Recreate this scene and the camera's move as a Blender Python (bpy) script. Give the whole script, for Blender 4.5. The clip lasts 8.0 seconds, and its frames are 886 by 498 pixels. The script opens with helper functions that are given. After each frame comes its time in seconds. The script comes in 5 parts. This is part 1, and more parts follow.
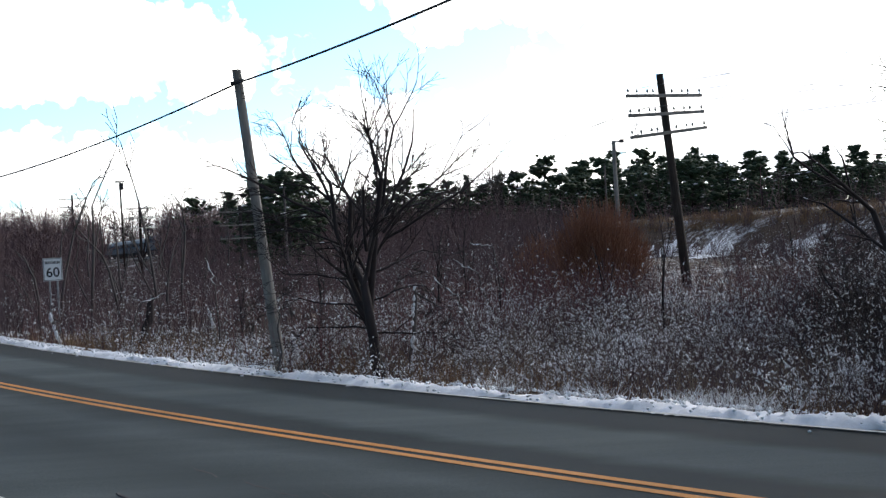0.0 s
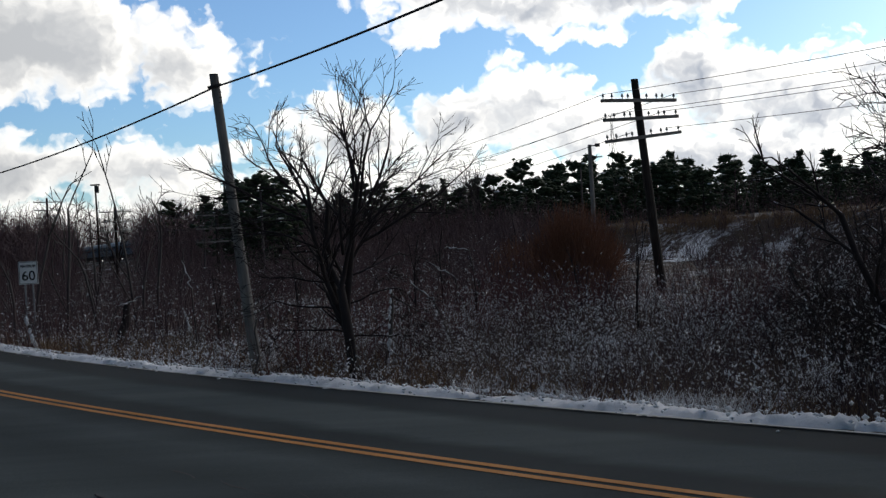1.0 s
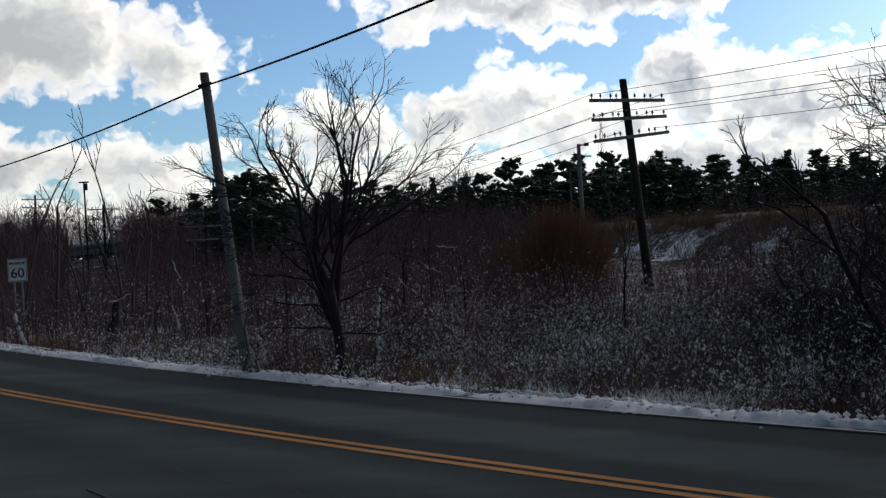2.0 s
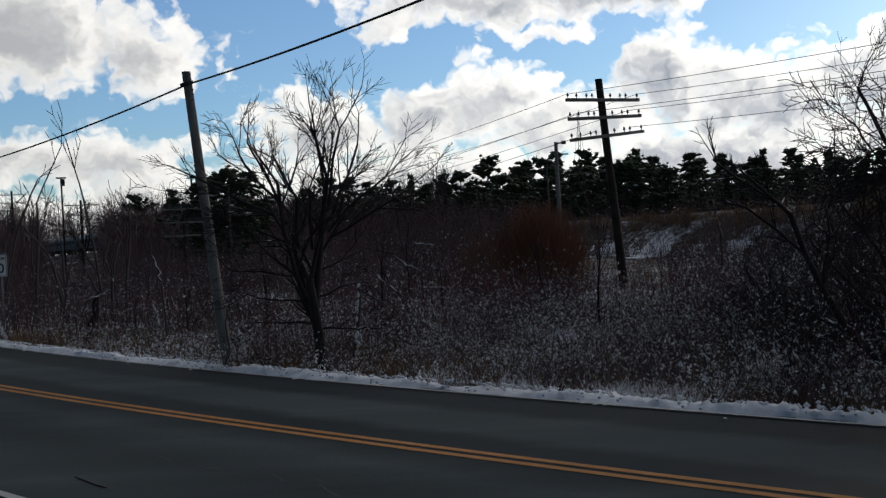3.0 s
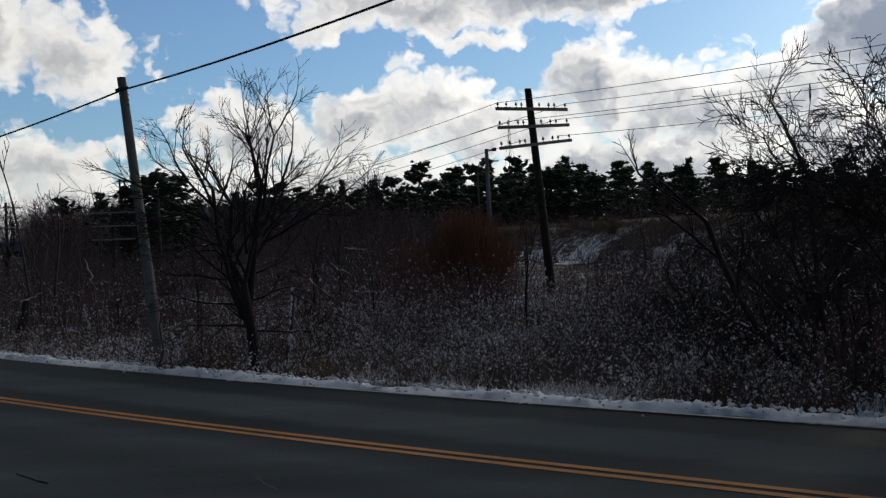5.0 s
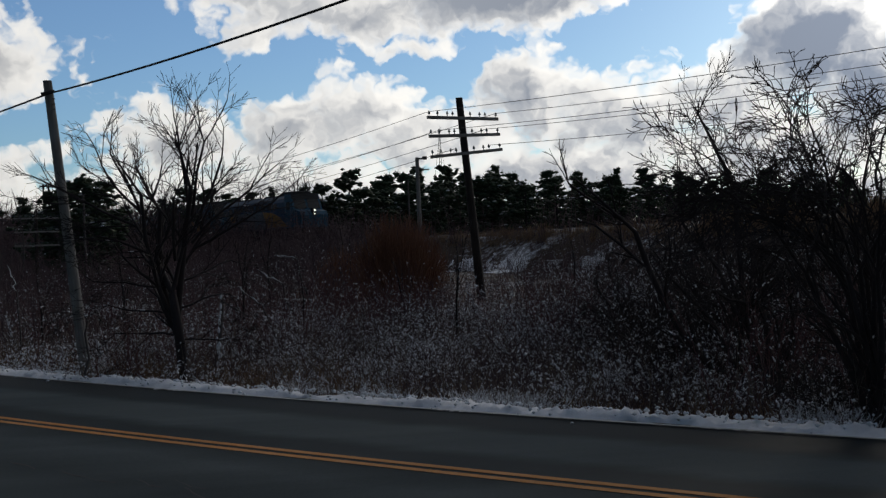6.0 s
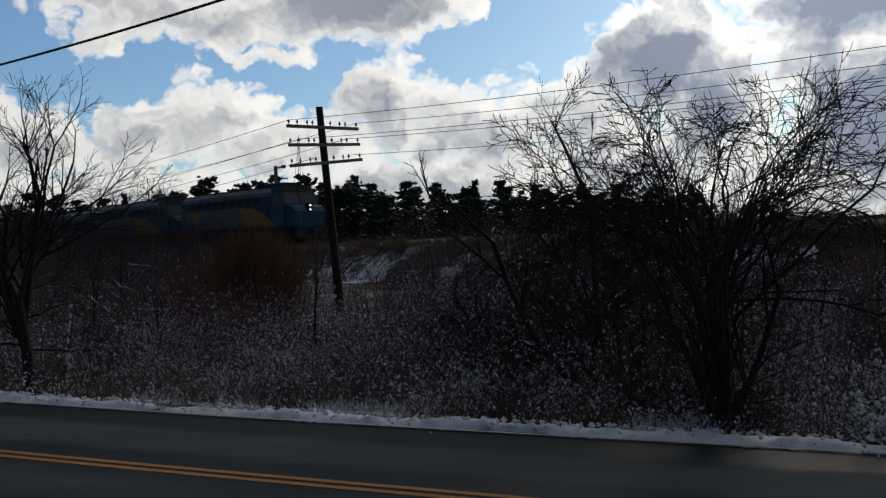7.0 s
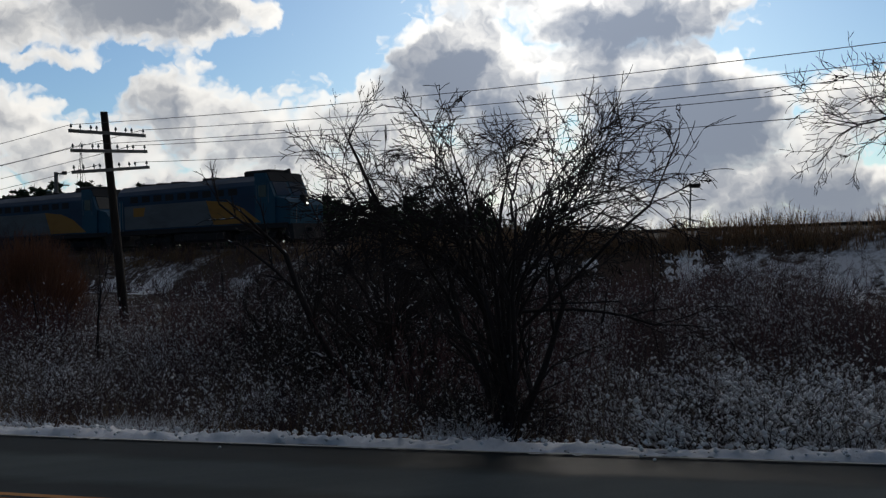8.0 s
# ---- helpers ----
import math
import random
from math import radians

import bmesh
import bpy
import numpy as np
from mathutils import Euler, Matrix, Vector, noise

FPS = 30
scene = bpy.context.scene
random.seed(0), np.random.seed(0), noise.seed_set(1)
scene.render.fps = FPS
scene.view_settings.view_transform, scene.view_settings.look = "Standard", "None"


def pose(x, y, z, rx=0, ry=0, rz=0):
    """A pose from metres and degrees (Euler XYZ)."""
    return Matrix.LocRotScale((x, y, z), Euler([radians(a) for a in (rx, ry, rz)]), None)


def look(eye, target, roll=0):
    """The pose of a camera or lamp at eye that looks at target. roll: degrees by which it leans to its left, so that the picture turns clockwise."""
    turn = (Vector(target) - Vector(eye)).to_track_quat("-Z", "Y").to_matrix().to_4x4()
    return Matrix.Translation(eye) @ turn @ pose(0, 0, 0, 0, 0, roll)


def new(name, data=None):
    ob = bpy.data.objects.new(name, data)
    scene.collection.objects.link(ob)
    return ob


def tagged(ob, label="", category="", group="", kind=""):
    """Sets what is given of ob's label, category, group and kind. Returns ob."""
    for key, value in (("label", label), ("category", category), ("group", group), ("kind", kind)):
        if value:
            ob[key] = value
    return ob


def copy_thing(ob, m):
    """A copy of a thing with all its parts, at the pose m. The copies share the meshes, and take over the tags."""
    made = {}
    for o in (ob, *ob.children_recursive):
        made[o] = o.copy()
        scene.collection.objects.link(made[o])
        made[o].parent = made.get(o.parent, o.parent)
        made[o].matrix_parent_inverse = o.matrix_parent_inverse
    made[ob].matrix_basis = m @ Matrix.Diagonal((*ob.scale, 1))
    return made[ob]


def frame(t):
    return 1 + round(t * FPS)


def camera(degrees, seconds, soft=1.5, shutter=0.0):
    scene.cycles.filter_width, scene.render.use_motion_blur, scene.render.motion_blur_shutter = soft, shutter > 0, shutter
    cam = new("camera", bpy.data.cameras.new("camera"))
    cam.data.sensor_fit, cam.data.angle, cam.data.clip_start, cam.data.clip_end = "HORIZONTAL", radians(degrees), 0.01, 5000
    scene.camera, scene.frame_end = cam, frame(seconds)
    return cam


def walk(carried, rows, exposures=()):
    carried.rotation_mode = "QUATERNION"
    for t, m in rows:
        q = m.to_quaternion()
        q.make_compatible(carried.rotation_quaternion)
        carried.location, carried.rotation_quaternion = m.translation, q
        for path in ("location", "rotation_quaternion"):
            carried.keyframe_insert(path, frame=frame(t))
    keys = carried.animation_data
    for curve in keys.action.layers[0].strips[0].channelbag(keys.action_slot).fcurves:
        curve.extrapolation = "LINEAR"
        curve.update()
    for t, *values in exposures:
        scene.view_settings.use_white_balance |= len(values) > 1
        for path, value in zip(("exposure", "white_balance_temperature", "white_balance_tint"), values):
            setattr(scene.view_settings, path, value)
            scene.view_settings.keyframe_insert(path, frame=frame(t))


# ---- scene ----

# The place: a two-lane road with a ploughed snow bank, a brushy field, telegraph poles and a railway embankment.
# The camera stands by the road near the origin; y points into the field, bearings run clockwise from y.
EYE = 2.2
cam = camera(42.05, 8.0, soft=1.35)
ROWS = [
    (0.0, -0.061, 0.998, 3.604, -0.300, 3.433),
    (0.5, -0.044, 0.879, 2.828, -0.087, 3.436),
    (1.0, -0.035, 0.819, 2.458, -0.198, 3.424),
    (1.5, -0.031, 0.799, 2.223, -0.239, 3.341),
    (3.0, -0.003, 0.200, 0.817, -0.510, 3.064),
    (3.5, 0.000, 0.000, -0.018, -0.583, 2.988),
    (4.0, -0.003, -0.200, -0.856, -0.579, 2.912),
    (4.5, -0.009, -0.320, -1.667, -0.518, 2.828),
    (6.0, -0.050, -0.400, -6.117, -0.155, 2.409),
    (6.5, -0.060, -0.400, -9.174, -0.023, 2.151),
    (7.0, -0.070, -0.400, -13.142, 0.089, 1.925),
    (7.5, -0.080, -0.400, -17.935, 0.204, 1.842),
    (8.0, -0.090, -0.400, -23.493, 0.338, 1.576),
]
EXPOSURES = [(0.0, 1.56), (0.2, 1.0), (0.5, 0.26), (0.8, 0.14), (1.5, 0.06), (3.0, -0.15), (4.5, -0.28), (6.0, -0.38), (7.0, -0.45), (8.0, -0.48)]
walk(cam, [(t, pose(x, y, EYE, 90 + pitch, roll, yaw)) for t, x, y, yaw, pitch, roll in ROWS], EXPOSURES)

# ---------------------------------------------------------------- sky and sun
SUN_AZ, SUN_EL = 31.0, 16.0


def sky():
    world = bpy.data.worlds.new("sky")
    scene.world = world
    world.use_nodes = True
    nt = world.node_tree
    nt.nodes.clear()
    N, L = nt.nodes.new, nt.links.new

    def put(socket, v):
        if hasattr(v, "is_linked"):
            L(v, socket)
        else:
            socket.default_value = v

    def m(op, a, b=0.0, c=0.0):
        n = N("ShaderNodeMath")
        n.operation = op
        for s, v in zip(n.inputs, (a, b, c)):
            put(s, v)
        return n.outputs[0]

    def vm(op, a, b=(0, 0, 0), c=(0, 0, 0)):
        n = N("ShaderNodeVectorMath")
        n.operation = op
        for s, v in zip(n.inputs, (a, b, c)):
            put(s, v)
        return n.outputs["Value"] if op in ("LENGTH", "DOT_PRODUCT") else n.outputs[0]

    def noise_at(vec, scale, detail, rough):
        n = N("ShaderNodeTexNoise")
        L(vec, n.inputs["Vector"])
        n.inputs["Scale"].default_value, n.inputs["Detail"].default_value, n.inputs["Roughness"].default_value = scale, detail, rough
        return n

    def ramp(v, *stops):
        n = N("ShaderNodeValToRGB")
        while len(n.color_ramp.elements) < len(stops):
            n.color_ramp.elements.new(0.5)
        for e, (at, col) in zip(n.color_ramp.elements, stops):
            e.position, e.color = at, (*col, 1)
        n.color_ramp.interpolation = "B_SPLINE"
        L(v, n.inputs[0])
        return n.outputs[0]

    way = N("ShaderNodeTexCoord").outputs["Generated"]
    xyz = N("ShaderNodeSeparateXYZ")
    L(way, xyz.inputs[0])
    az = m("MULTIPLY", m("ARCTAN2", xyz.outputs[0], xyz.outputs[1]), 57.2958)
    el = m("MULTIPLY", m("ARCSINE", xyz.outputs[2]), 57.2958)
    join = N("ShaderNodeCombineXYZ")
    L(az, join.inputs[0]), L(el, join.inputs[1])
    flat = join.outputs[0]
    sun = Vector((math.sin(radians(SUN_AZ)) * math.cos(radians(SUN_EL)), math.cos(radians(SUN_AZ)) * math.cos(radians(SUN_EL)), math.sin(radians(SUN_EL))))

    def cells(vec, scale):
        n = N("ShaderNodeTexVoronoi")
        n.feature, n.voronoi_dimensions = "SMOOTH_F1", "2D"
        n.inputs["Scale"].default_value, n.inputs["Smoothness"].default_value = scale, 0.35
        L(vec, n.inputs["Vector"])
        return n.outputs["Distance"]

    # billows: rounded heads at three sizes, bent a little by noise
    warp = vm("SUBTRACT", noise_at(flat, 0.4, 3, 0.55).outputs["Color"], (0.5, 0.5, 0.5))
    fine = vm("SUBTRACT", noise_at(flat, 1.6, 3, 0.5).outputs["Color"], (0.5, 0.5, 0.5))
    bent = vm("MULTIPLY_ADD", warp, (2.8, 2.0, 0), flat)
    bent = vm("MULTIPLY_ADD", fine, (0.8, 0.7, 0), bent)

    # bearing, height, half width, half height (degrees), weight
    masses = [
        (-21.5, 10.6, 7.5, 3.0, 1.2), (-14.3, 9.4, 3.6, 1.7, 0.7), (-23.0, 4.6, 6.5, 1.7, 0.8), (-16.0, 4.4, 5.0, 1.6, 0.75), (-12.0, 2.5, 8.0, 1.5, 0.6),
        (-6.0, 5.4, 4.6, 2.2, 0.75), (-1.2, 6.1, 3.6, 1.7, 0.85), (2.2, 6.9, 3.2, 1.8, 0.85), (6.0, 5.0, 4.6, 2.2, 0.75), (0.0, 3.0, 11.0, 2.0, 0.7),
        (10.9, 7.4, 2.8, 2.1, 0.95), (15.6, 6.0, 4.4, 2.3, 0.75), (13.0, 3.4, 9.0, 2.4, 0.75),
        (-3.0, 10.5, 2.2, 0.9, 0.6), (2.0, 11.6, 6.5, 1.5, 0.8), (9.5, 12.4, 6.5, 2.1, 1.25), (4.5, 9.9, 2.0, 0.5, 0.45), (-1.0, 13.5, 7.0, 1.8, 0.9),
        (24.6, 9.2, 3.8, 3.5, 1.35), (20.6, 6.4, 3.4, 2.4, 0.8), (26.5, 7.2, 4.0, 3.6, 1.0), (24.0, 4.0, 7.0, 2.6, 0.8),
        (35.2, 6.3, 5.8, 3.7, 1.9), (31.5, 9.0, 3.2, 3.0, 0.95), (33.0, 11.6, 6.0, 1.9, 1.45), (27.5, 12.2, 4.2, 1.9, 0.7),
        (43.6, 6.6, 2.8, 1.8, 0.75), (41.5, 4.8, 2.8, 2.0, 0.65), (41.0, 2.7, 8.0, 1.3, 1.6), (35.0, 3.2, 8.0, 1.5, 0.85), (26.0, 1.2, 14.0, 2.2, 0.95), (-16.0, 1.5, 16.0, 2.0, 0.8), (44.0, 1.0, 10.0, 1.6, 1.0), (49.0, 5.5, 4.0, 3.0, 0.9),
    ]

    def density(where):
        total = None
        for a, e, w, h, k in masses:
            d = vm("LENGTH", vm("MULTIPLY_ADD", where, (1 / w, 1 / h, 0), (-a / w, -e / h, 0)))
            one = m("MULTIPLY_ADD", d, -k, k)
            total = one if total is None else m("SMOOTH_MAX", total, one, 0.12)
        tall = vm("MULTIPLY", where, (1.0, 1.25, 0))
        heads = m("MULTIPLY_ADD", cells(tall, 0.34), -0.54, 0.30)
        heads = m("MULTIPLY_ADD", cells(tall, 0.85), -0.40, m("ADD", heads, 0.17))
        heads = m("MULTIPLY_ADD", cells(tall, 2.1), -0.16, m("ADD", heads, 0.07))
        return m("ADD", total, heads)

    # a second reading a little nearer the sun tells how much cloud lies in the light's way
    toward = vm("NORMALIZE", vm("SUBTRACT", (SUN_AZ, SUN_EL, 0), flat))
    field, above = density(bent), density(vm("MULTIPLY_ADD", toward, (1.15, 1.15, 0), bent))
    # the rest of the sky: broken cloud
    wide = noise_at(way, 2.6, 6, 0.55).outputs["Fac"]
    rest = m("MULTIPLY_ADD", wide, 3.2, -1.32)
    high = m("GREATER_THAN", el, 15.5)
    beyond = m("MAXIMUM", high, m("MAXIMUM", m("GREATER_THAN", az, 54.0), m("LESS_THAN", az, -30.0)))
    field = m("MAXIMUM", field, m("MULTIPLY_ADD", m("SUBTRACT", 1.0, beyond), -9.0, rest))
    grain = m("SUBTRACT", noise_at(bent, 0.9, 6, 0.55).outputs["Fac"], 0.5)
    field = m("MULTIPLY_ADD", grain, 0.42, field)
    cover = ramp(field, (0.0, (0, 0, 0)), (0.08, (0.25,) * 3), (0.2, (0.8,) * 3), (0.4, (1, 1, 1)))
    # thin edges let the sun through, thick cores are grey, the more so before the sun
    body = m("MULTIPLY_ADD", grain, 0.55, m("MULTIPLY_ADD", above, 0.62, m("MULTIPLY", m("MAXIMUM", field, 0.0), 0.42)))
    depth = ramp(body, (0.12, (0, 0, 0)), (0.36, (0.22,) * 3), (0.62, (0.66,) * 3), (1.0, (1, 1, 1)))
    near = m("MAXIMUM", vm("DOT_PRODUCT", way, tuple(sun)), 0.0)
    core = ramp(near, (0.55, (0.52, 0.53, 0.54)), (0.86, (0.43, 0.46, 0.51)), (0.96, (0.19, 0.235, 0.32)))
    shade = N("ShaderNodeMix")
    shade.data_type = "RGBA"
    shade.inputs["A"].default_value = (1.18, 1.145, 1.08, 1)
    L(depth, shade.inputs["Factor"]), L(core, shade.inputs["B"])
    glow = m("MULTIPLY_ADD", m("POWER", near, 60.0), 0.5, ramp(near, (0.2, (0.06,) * 3), (0.5, (0.75,) * 3), (0.8, (0.9,) * 3), (0.95, (1.0,) * 3)))
    glow = m("MULTIPLY", glow, m("MULTIPLY_ADD", beyond, -0.52, 1.2))
    # the shaded side of the sky is bluer
    away = ramp(near, (0.1, (0.82, 0.9, 1.32)), (0.5, (1.0, 1.0, 1.0)))
    cloud = vm("SCALE", vm("MULTIPLY", shade.outputs["Result"], away))
    cloud.node.inputs["Scale"].default_value = 1.0
    L(glow, cloud.node.inputs["Scale"])
    air = N("ShaderNodeTexSky")
    air.sky_type, air.sun_disc = "NISHITA", False
    air.sun_elevation, air.sun_rotation = radians(SUN_EL), radians(SUN_AZ)
    air.air_density, air.dust_density, air.ozone_density = 1.0, 0.3, 2.0
    blue = vm("MULTIPLY", air.outputs[0], (0.057, 0.082, 0.112))
    mix = N("ShaderNodeMix")
    mix.data_type = "RGBA"
    L(cover, mix.inputs["Factor"]), L(blue, mix.inputs["A"]), L(cloud, mix.inputs["B"])
    back = N("ShaderNodeBackground")
    L(mix.outputs["Result"], back.inputs["Color"])
    back.inputs["Strength"].default_value = 1.0
    L(back.outputs[0], N("ShaderNodeOutputWorld").inputs["Surface"])
    lamp = new("sun", bpy.data.lights.new("sun", "SUN"))
    lamp.data.energy, lamp.data.angle, lamp.data.color = 0.7, radians(12), (1.0, 0.92, 0.82)
    lamp.matrix_world = look(sun * 900, (0, 0, 0))


sky()


# ---------------------------------------------------------------- materials
class Nodes:
    """A Principled material and short ways to wire it."""

    def __init__(self, name, rough=0.7, metal=0.0, spec=0.4):
        self.mat = bpy.data.materials.new(name)
        self.mat.use_nodes = True
        self.nt = self.mat.node_tree
        self.p = self.nt.nodes["Principled BSDF"]
        self.p.inputs["Roughness"].default_value, self.p.inputs["Metallic"].default_value = rough, metal
        self.p.inputs["Specular IOR Level"].default_value = spec
        self.where = self.node("ShaderNodeTexCoord").outputs["Object"]

    def node(self, kind):
        return self.nt.nodes.new(kind)

    def link(self, a, b):
        self.nt.links.new(a, b)

    def noise(self, scale, detail=4, rough=0.6, stretch=None, at=None):
        n = self.node("ShaderNodeTexNoise")
        n.inputs["Scale"].default_value, n.inputs["Detail"].default_value, n.inputs["Roughness"].default_value = scale, detail, rough
        src = at or self.where
        if stretch:
            k = self.node("ShaderNodeMapping")
            k.inputs["Scale"].default_value = stretch
            self.link(src, k.inputs["Vector"])
            src = k.outputs[0]
        self.link(src, n.inputs["Vector"])
        return n.outputs["Fac"]

    def ramp(self, v, *stops):
        n = self.node("ShaderNodeValToRGB")
        while len(n.color_ramp.elements) < len(stops):
            n.color_ramp.elements.new(0.5)
        for e, (at, col) in zip(n.color_ramp.elements, stops):
            e.position, e.color = at, (*col, 1)
        self.link(v, n.inputs[0])
        return n.outputs[0]

    def mix(self, f, a, b, how="MIX"):
        n = self.node("ShaderNodeMix")
        n.data_type, n.blend_type = "RGBA", how
        for s, v in (("Factor", f), ("A", a), ("B", b)):
            if hasattr(v, "is_linked"):
                self.link(v, n.inputs[s])
            else:
                n.inputs[s].default_value = v if s == "Factor" else (*v, 1)
        return n.outputs["Result"]

    def math(self, op, a, b=0.0):
        n = self.node("ShaderNodeMath")
        n.operation = op
        for s, v in zip(n.inputs, (a, b)):
            if hasattr(v, "is_linked"):
                self.link(v, s)
            else:
                s.default_value = v
        return n.outputs[0]

    def color(self, v):
        self.link(v, self.p.inputs["Base Color"])
        return self

    def gloss(self, v):
        self.link(v, self.p.inputs["Roughness"])
        return self

    def bump(self, v, strength=0.4, depth=0.01):
        n = self.node("ShaderNodeBump")
        n.inputs["Strength"].default_value, n.inputs["Distance"].default_value = strength, depth
        self.link(v, n.inputs["Height"])
        self.link(n.outputs[0], self.p.inputs["Normal"])
        return self

    def island(self):
        return self.node("ShaderNodeNewGeometry").outputs["Random Per Island"]


def twig_mat(name, a, b, c):
    k = Nodes(name, 0.8, spec=0.25)
    k.color(k.mix(0.35, k.ramp(k.island(), (0.0, a), (0.5, b), (1.0, c)), k.ramp(k.noise(9), (0.3, a), (0.7, c))))
    return k.mat


def bark_mat(name, dark, light, scale=6.0):
    k = Nodes(name, 0.85, spec=0.25)
    v = k.noise(scale, 6, 0.65, (1, 1, 0.18))
    k.color(k.mix(0.4, k.ramp(v, (0.3, dark), (0.72, light)), k.ramp(k.noise(1.2, 3), (0.35, dark), (0.7, light)))).bump(v, 0.7, 0.015)
    return k.mat


def paint_mat(name, col, rough=0.4, dirt=(0.05, 0.04, 0.035), amount=0.5, metal=0.0):
    k = Nodes(name, rough, metal)
    v = k.noise(0.9, 6, 0.65, (0.5, 0.5, 1.6))
    f = k.math("MULTIPLY", k.ramp(v, (0.45, (0, 0, 0)), (0.85, (1, 1, 1))), amount)
    k.color(k.mix(f, col, dirt)).gloss(k.ramp(v, (0.3, (rough,) * 3), (0.8, (min(1, rough + 0.3),) * 3)))
    return k.mat


def snow_mat(name="snow"):
    k = Nodes(name, 0.75, spec=0.3)
    v = k.noise(7, 6, 0.65)
    k.color(k.ramp(k.noise(1.6, 5), (0.25, (0.62, 0.63, 0.66)), (0.55, (0.86, 0.87, 0.89)))).bump(v, 0.6, 0.03)
    return k.mat


def asphalt_mat():
    k = Nodes("asphalt", 0.9, spec=0.015)
    grain = k.noise(60, 3, 0.7)
    worn = k.noise(0.5, 5, 0.6, (0.12, 1.6, 1))
    patch = k.noise(0.9, 6, 0.6, (0.35, 1, 1))
    col = k.mix(0.45, k.ramp(worn, (0.3, (0.055, 0.068, 0.071)), (0.7, (0.115, 0.136, 0.139))), k.ramp(grain, (0.3, (0.042, 0.052, 0.055)), (0.75, (0.13, 0.147, 0.149))))
    # damp bands run along the edge and beside the centre line
    y = k.node("ShaderNodeSeparateXYZ")
    k.link(k.where, y.inputs[0])
    across = k.math("ADD", k.math("MULTIPLY", y.outputs[0], 0.737), k.math("MULTIPLY", y.outputs[1], 0.676))
    along = k.math("ADD", k.math("MULTIPLY", y.outputs[0], 0.676), k.math("MULTIPLY", y.outputs[1], -0.737))
    past = k.math("MINIMUM", k.math("MAXIMUM", k.math("SUBTRACT", k.math("MULTIPLY", along, -1.0), 19.0), -13.0), 44.0)
    across = k.math("SUBTRACT", across, k.math("MULTIPLY", k.math("MULTIPLY", past, past), 0.003))
    across = k.math("SUBTRACT", across, k.math("MULTIPLY", k.math("MAXIMUM", k.math("ADD", along, 6.0), 0.0), 0.078))
    across = k.math("DIVIDE", k.math("SUBTRACT", across, 3.45), 8.08)
    wob = k.math("ADD", across, k.math("MULTIPLY", k.math("SUBTRACT", patch, 0.5), 0.1))
    damp = k.ramp(wob, (0.0, (0.2,) * 3), (0.15, (0.0,) * 3), (0.3, (0.45,) * 3), (0.42, (0.05,) * 3), (0.49, (0.6,) * 3), (0.6, (0.85,) * 3), (0.645, (0.0,) * 3), (0.77, (0.0,) * 3), (0.82, (0.97,) * 3))
    k.color(k.mix(damp, col, (0.018, 0.024, 0.027)))
    k.gloss(k.mix(damp, (0.9, 0.9, 0.9), (0.6, 0.6, 0.6))).bump(grain, 0.35, 0.006)
    return k.mat


def ground_mat():
    k = Nodes("frozen_ground", 0.9, spec=0.2)
    leaf = k.ramp(k.noise(5, 6, 0.7), (0.3, (0.028, 0.02, 0.015)), (0.55, (0.075, 0.05, 0.035)), (0.8, (0.13, 0.09, 0.06)))
    drift = k.math("ADD", k.math("MULTIPLY", k.noise(0.16, 5, 0.6), 0.6), k.math("MULTIPLY", k.noise(2.4, 6, 0.7), 0.4))
    v = k.ramp(drift, (0.51, (0, 0, 0)), (0.6, (1, 1, 1)))
    k.color(k.mix(v, leaf, (0.78, 0.79, 0.82))).bump(k.noise(9, 6, 0.7), 0.8, 0.05)
    return k.mat


def glow_mat(name, col, strength):
    k = Nodes(name)
    k.p.inputs["Base Color"].default_value = (*col, 1)
    k.p.inputs["Emission Color"].default_value, k.p.inputs["Emission Strength"].default_value = (*col, 1), strength
    return k.mat


SNOW = snow_mat()
ASPHALT, GROUND = asphalt_mat(), ground_mat()
GRAVEL = bark_mat("gravel", (0.09, 0.085, 0.08), (0.26, 0.25, 0.235), 20)
YELLOW = paint_mat("road_yellow", (0.46, 0.175, 0.014), 0.7, (0.1, 0.075, 0.04), 0.6)
WHITE_LINE = paint_mat("road_white", (0.5, 0.5, 0.48), 0.7, (0.12, 0.12, 0.11), 0.8)
TWIG = twig_mat("brown_twigs", (0.045, 0.031, 0.034), (0.088, 0.058, 0.062), (0.155, 0.112, 0.114))
RED_TWIG = twig_mat("red_twigs", (0.1, 0.044, 0.048), (0.165, 0.072, 0.076), (0.21, 0.125, 0.115))
FAR_TWIG = twig_mat("far_twigs", (0.074, 0.046, 0.05), (0.125, 0.077, 0.082), (0.18, 0.125, 0.125))
WILLOW = twig_mat("willow_twigs", (0.15, 0.062, 0.038), (0.22, 0.095, 0.056), (0.27, 0.14, 0.085))
STALK = twig_mat("pale_stalks", (0.12, 0.09, 0.075), (0.2, 0.16, 0.13), (0.3, 0.25, 0.2))
STRAW = twig_mat("dry_grass", (0.16, 0.09, 0.05), (0.26, 0.15, 0.08), (0.36, 0.24, 0.14))
BARK = bark_mat("dark_bark", (0.016, 0.0125, 0.0125), (0.06, 0.047, 0.047))
GREY_BARK = bark_mat("grey_bark", (0.05, 0.042, 0.04), (0.17, 0.15, 0.14))
DARK_TWIG = twig_mat("dark_twigs", (0.016, 0.013, 0.013), (0.034, 0.027, 0.026), (0.065, 0.052, 0.048))
POLE_WOOD = bark_mat("weathered_pole", (0.12, 0.112, 0.102), (0.36, 0.34, 0.315), 9)
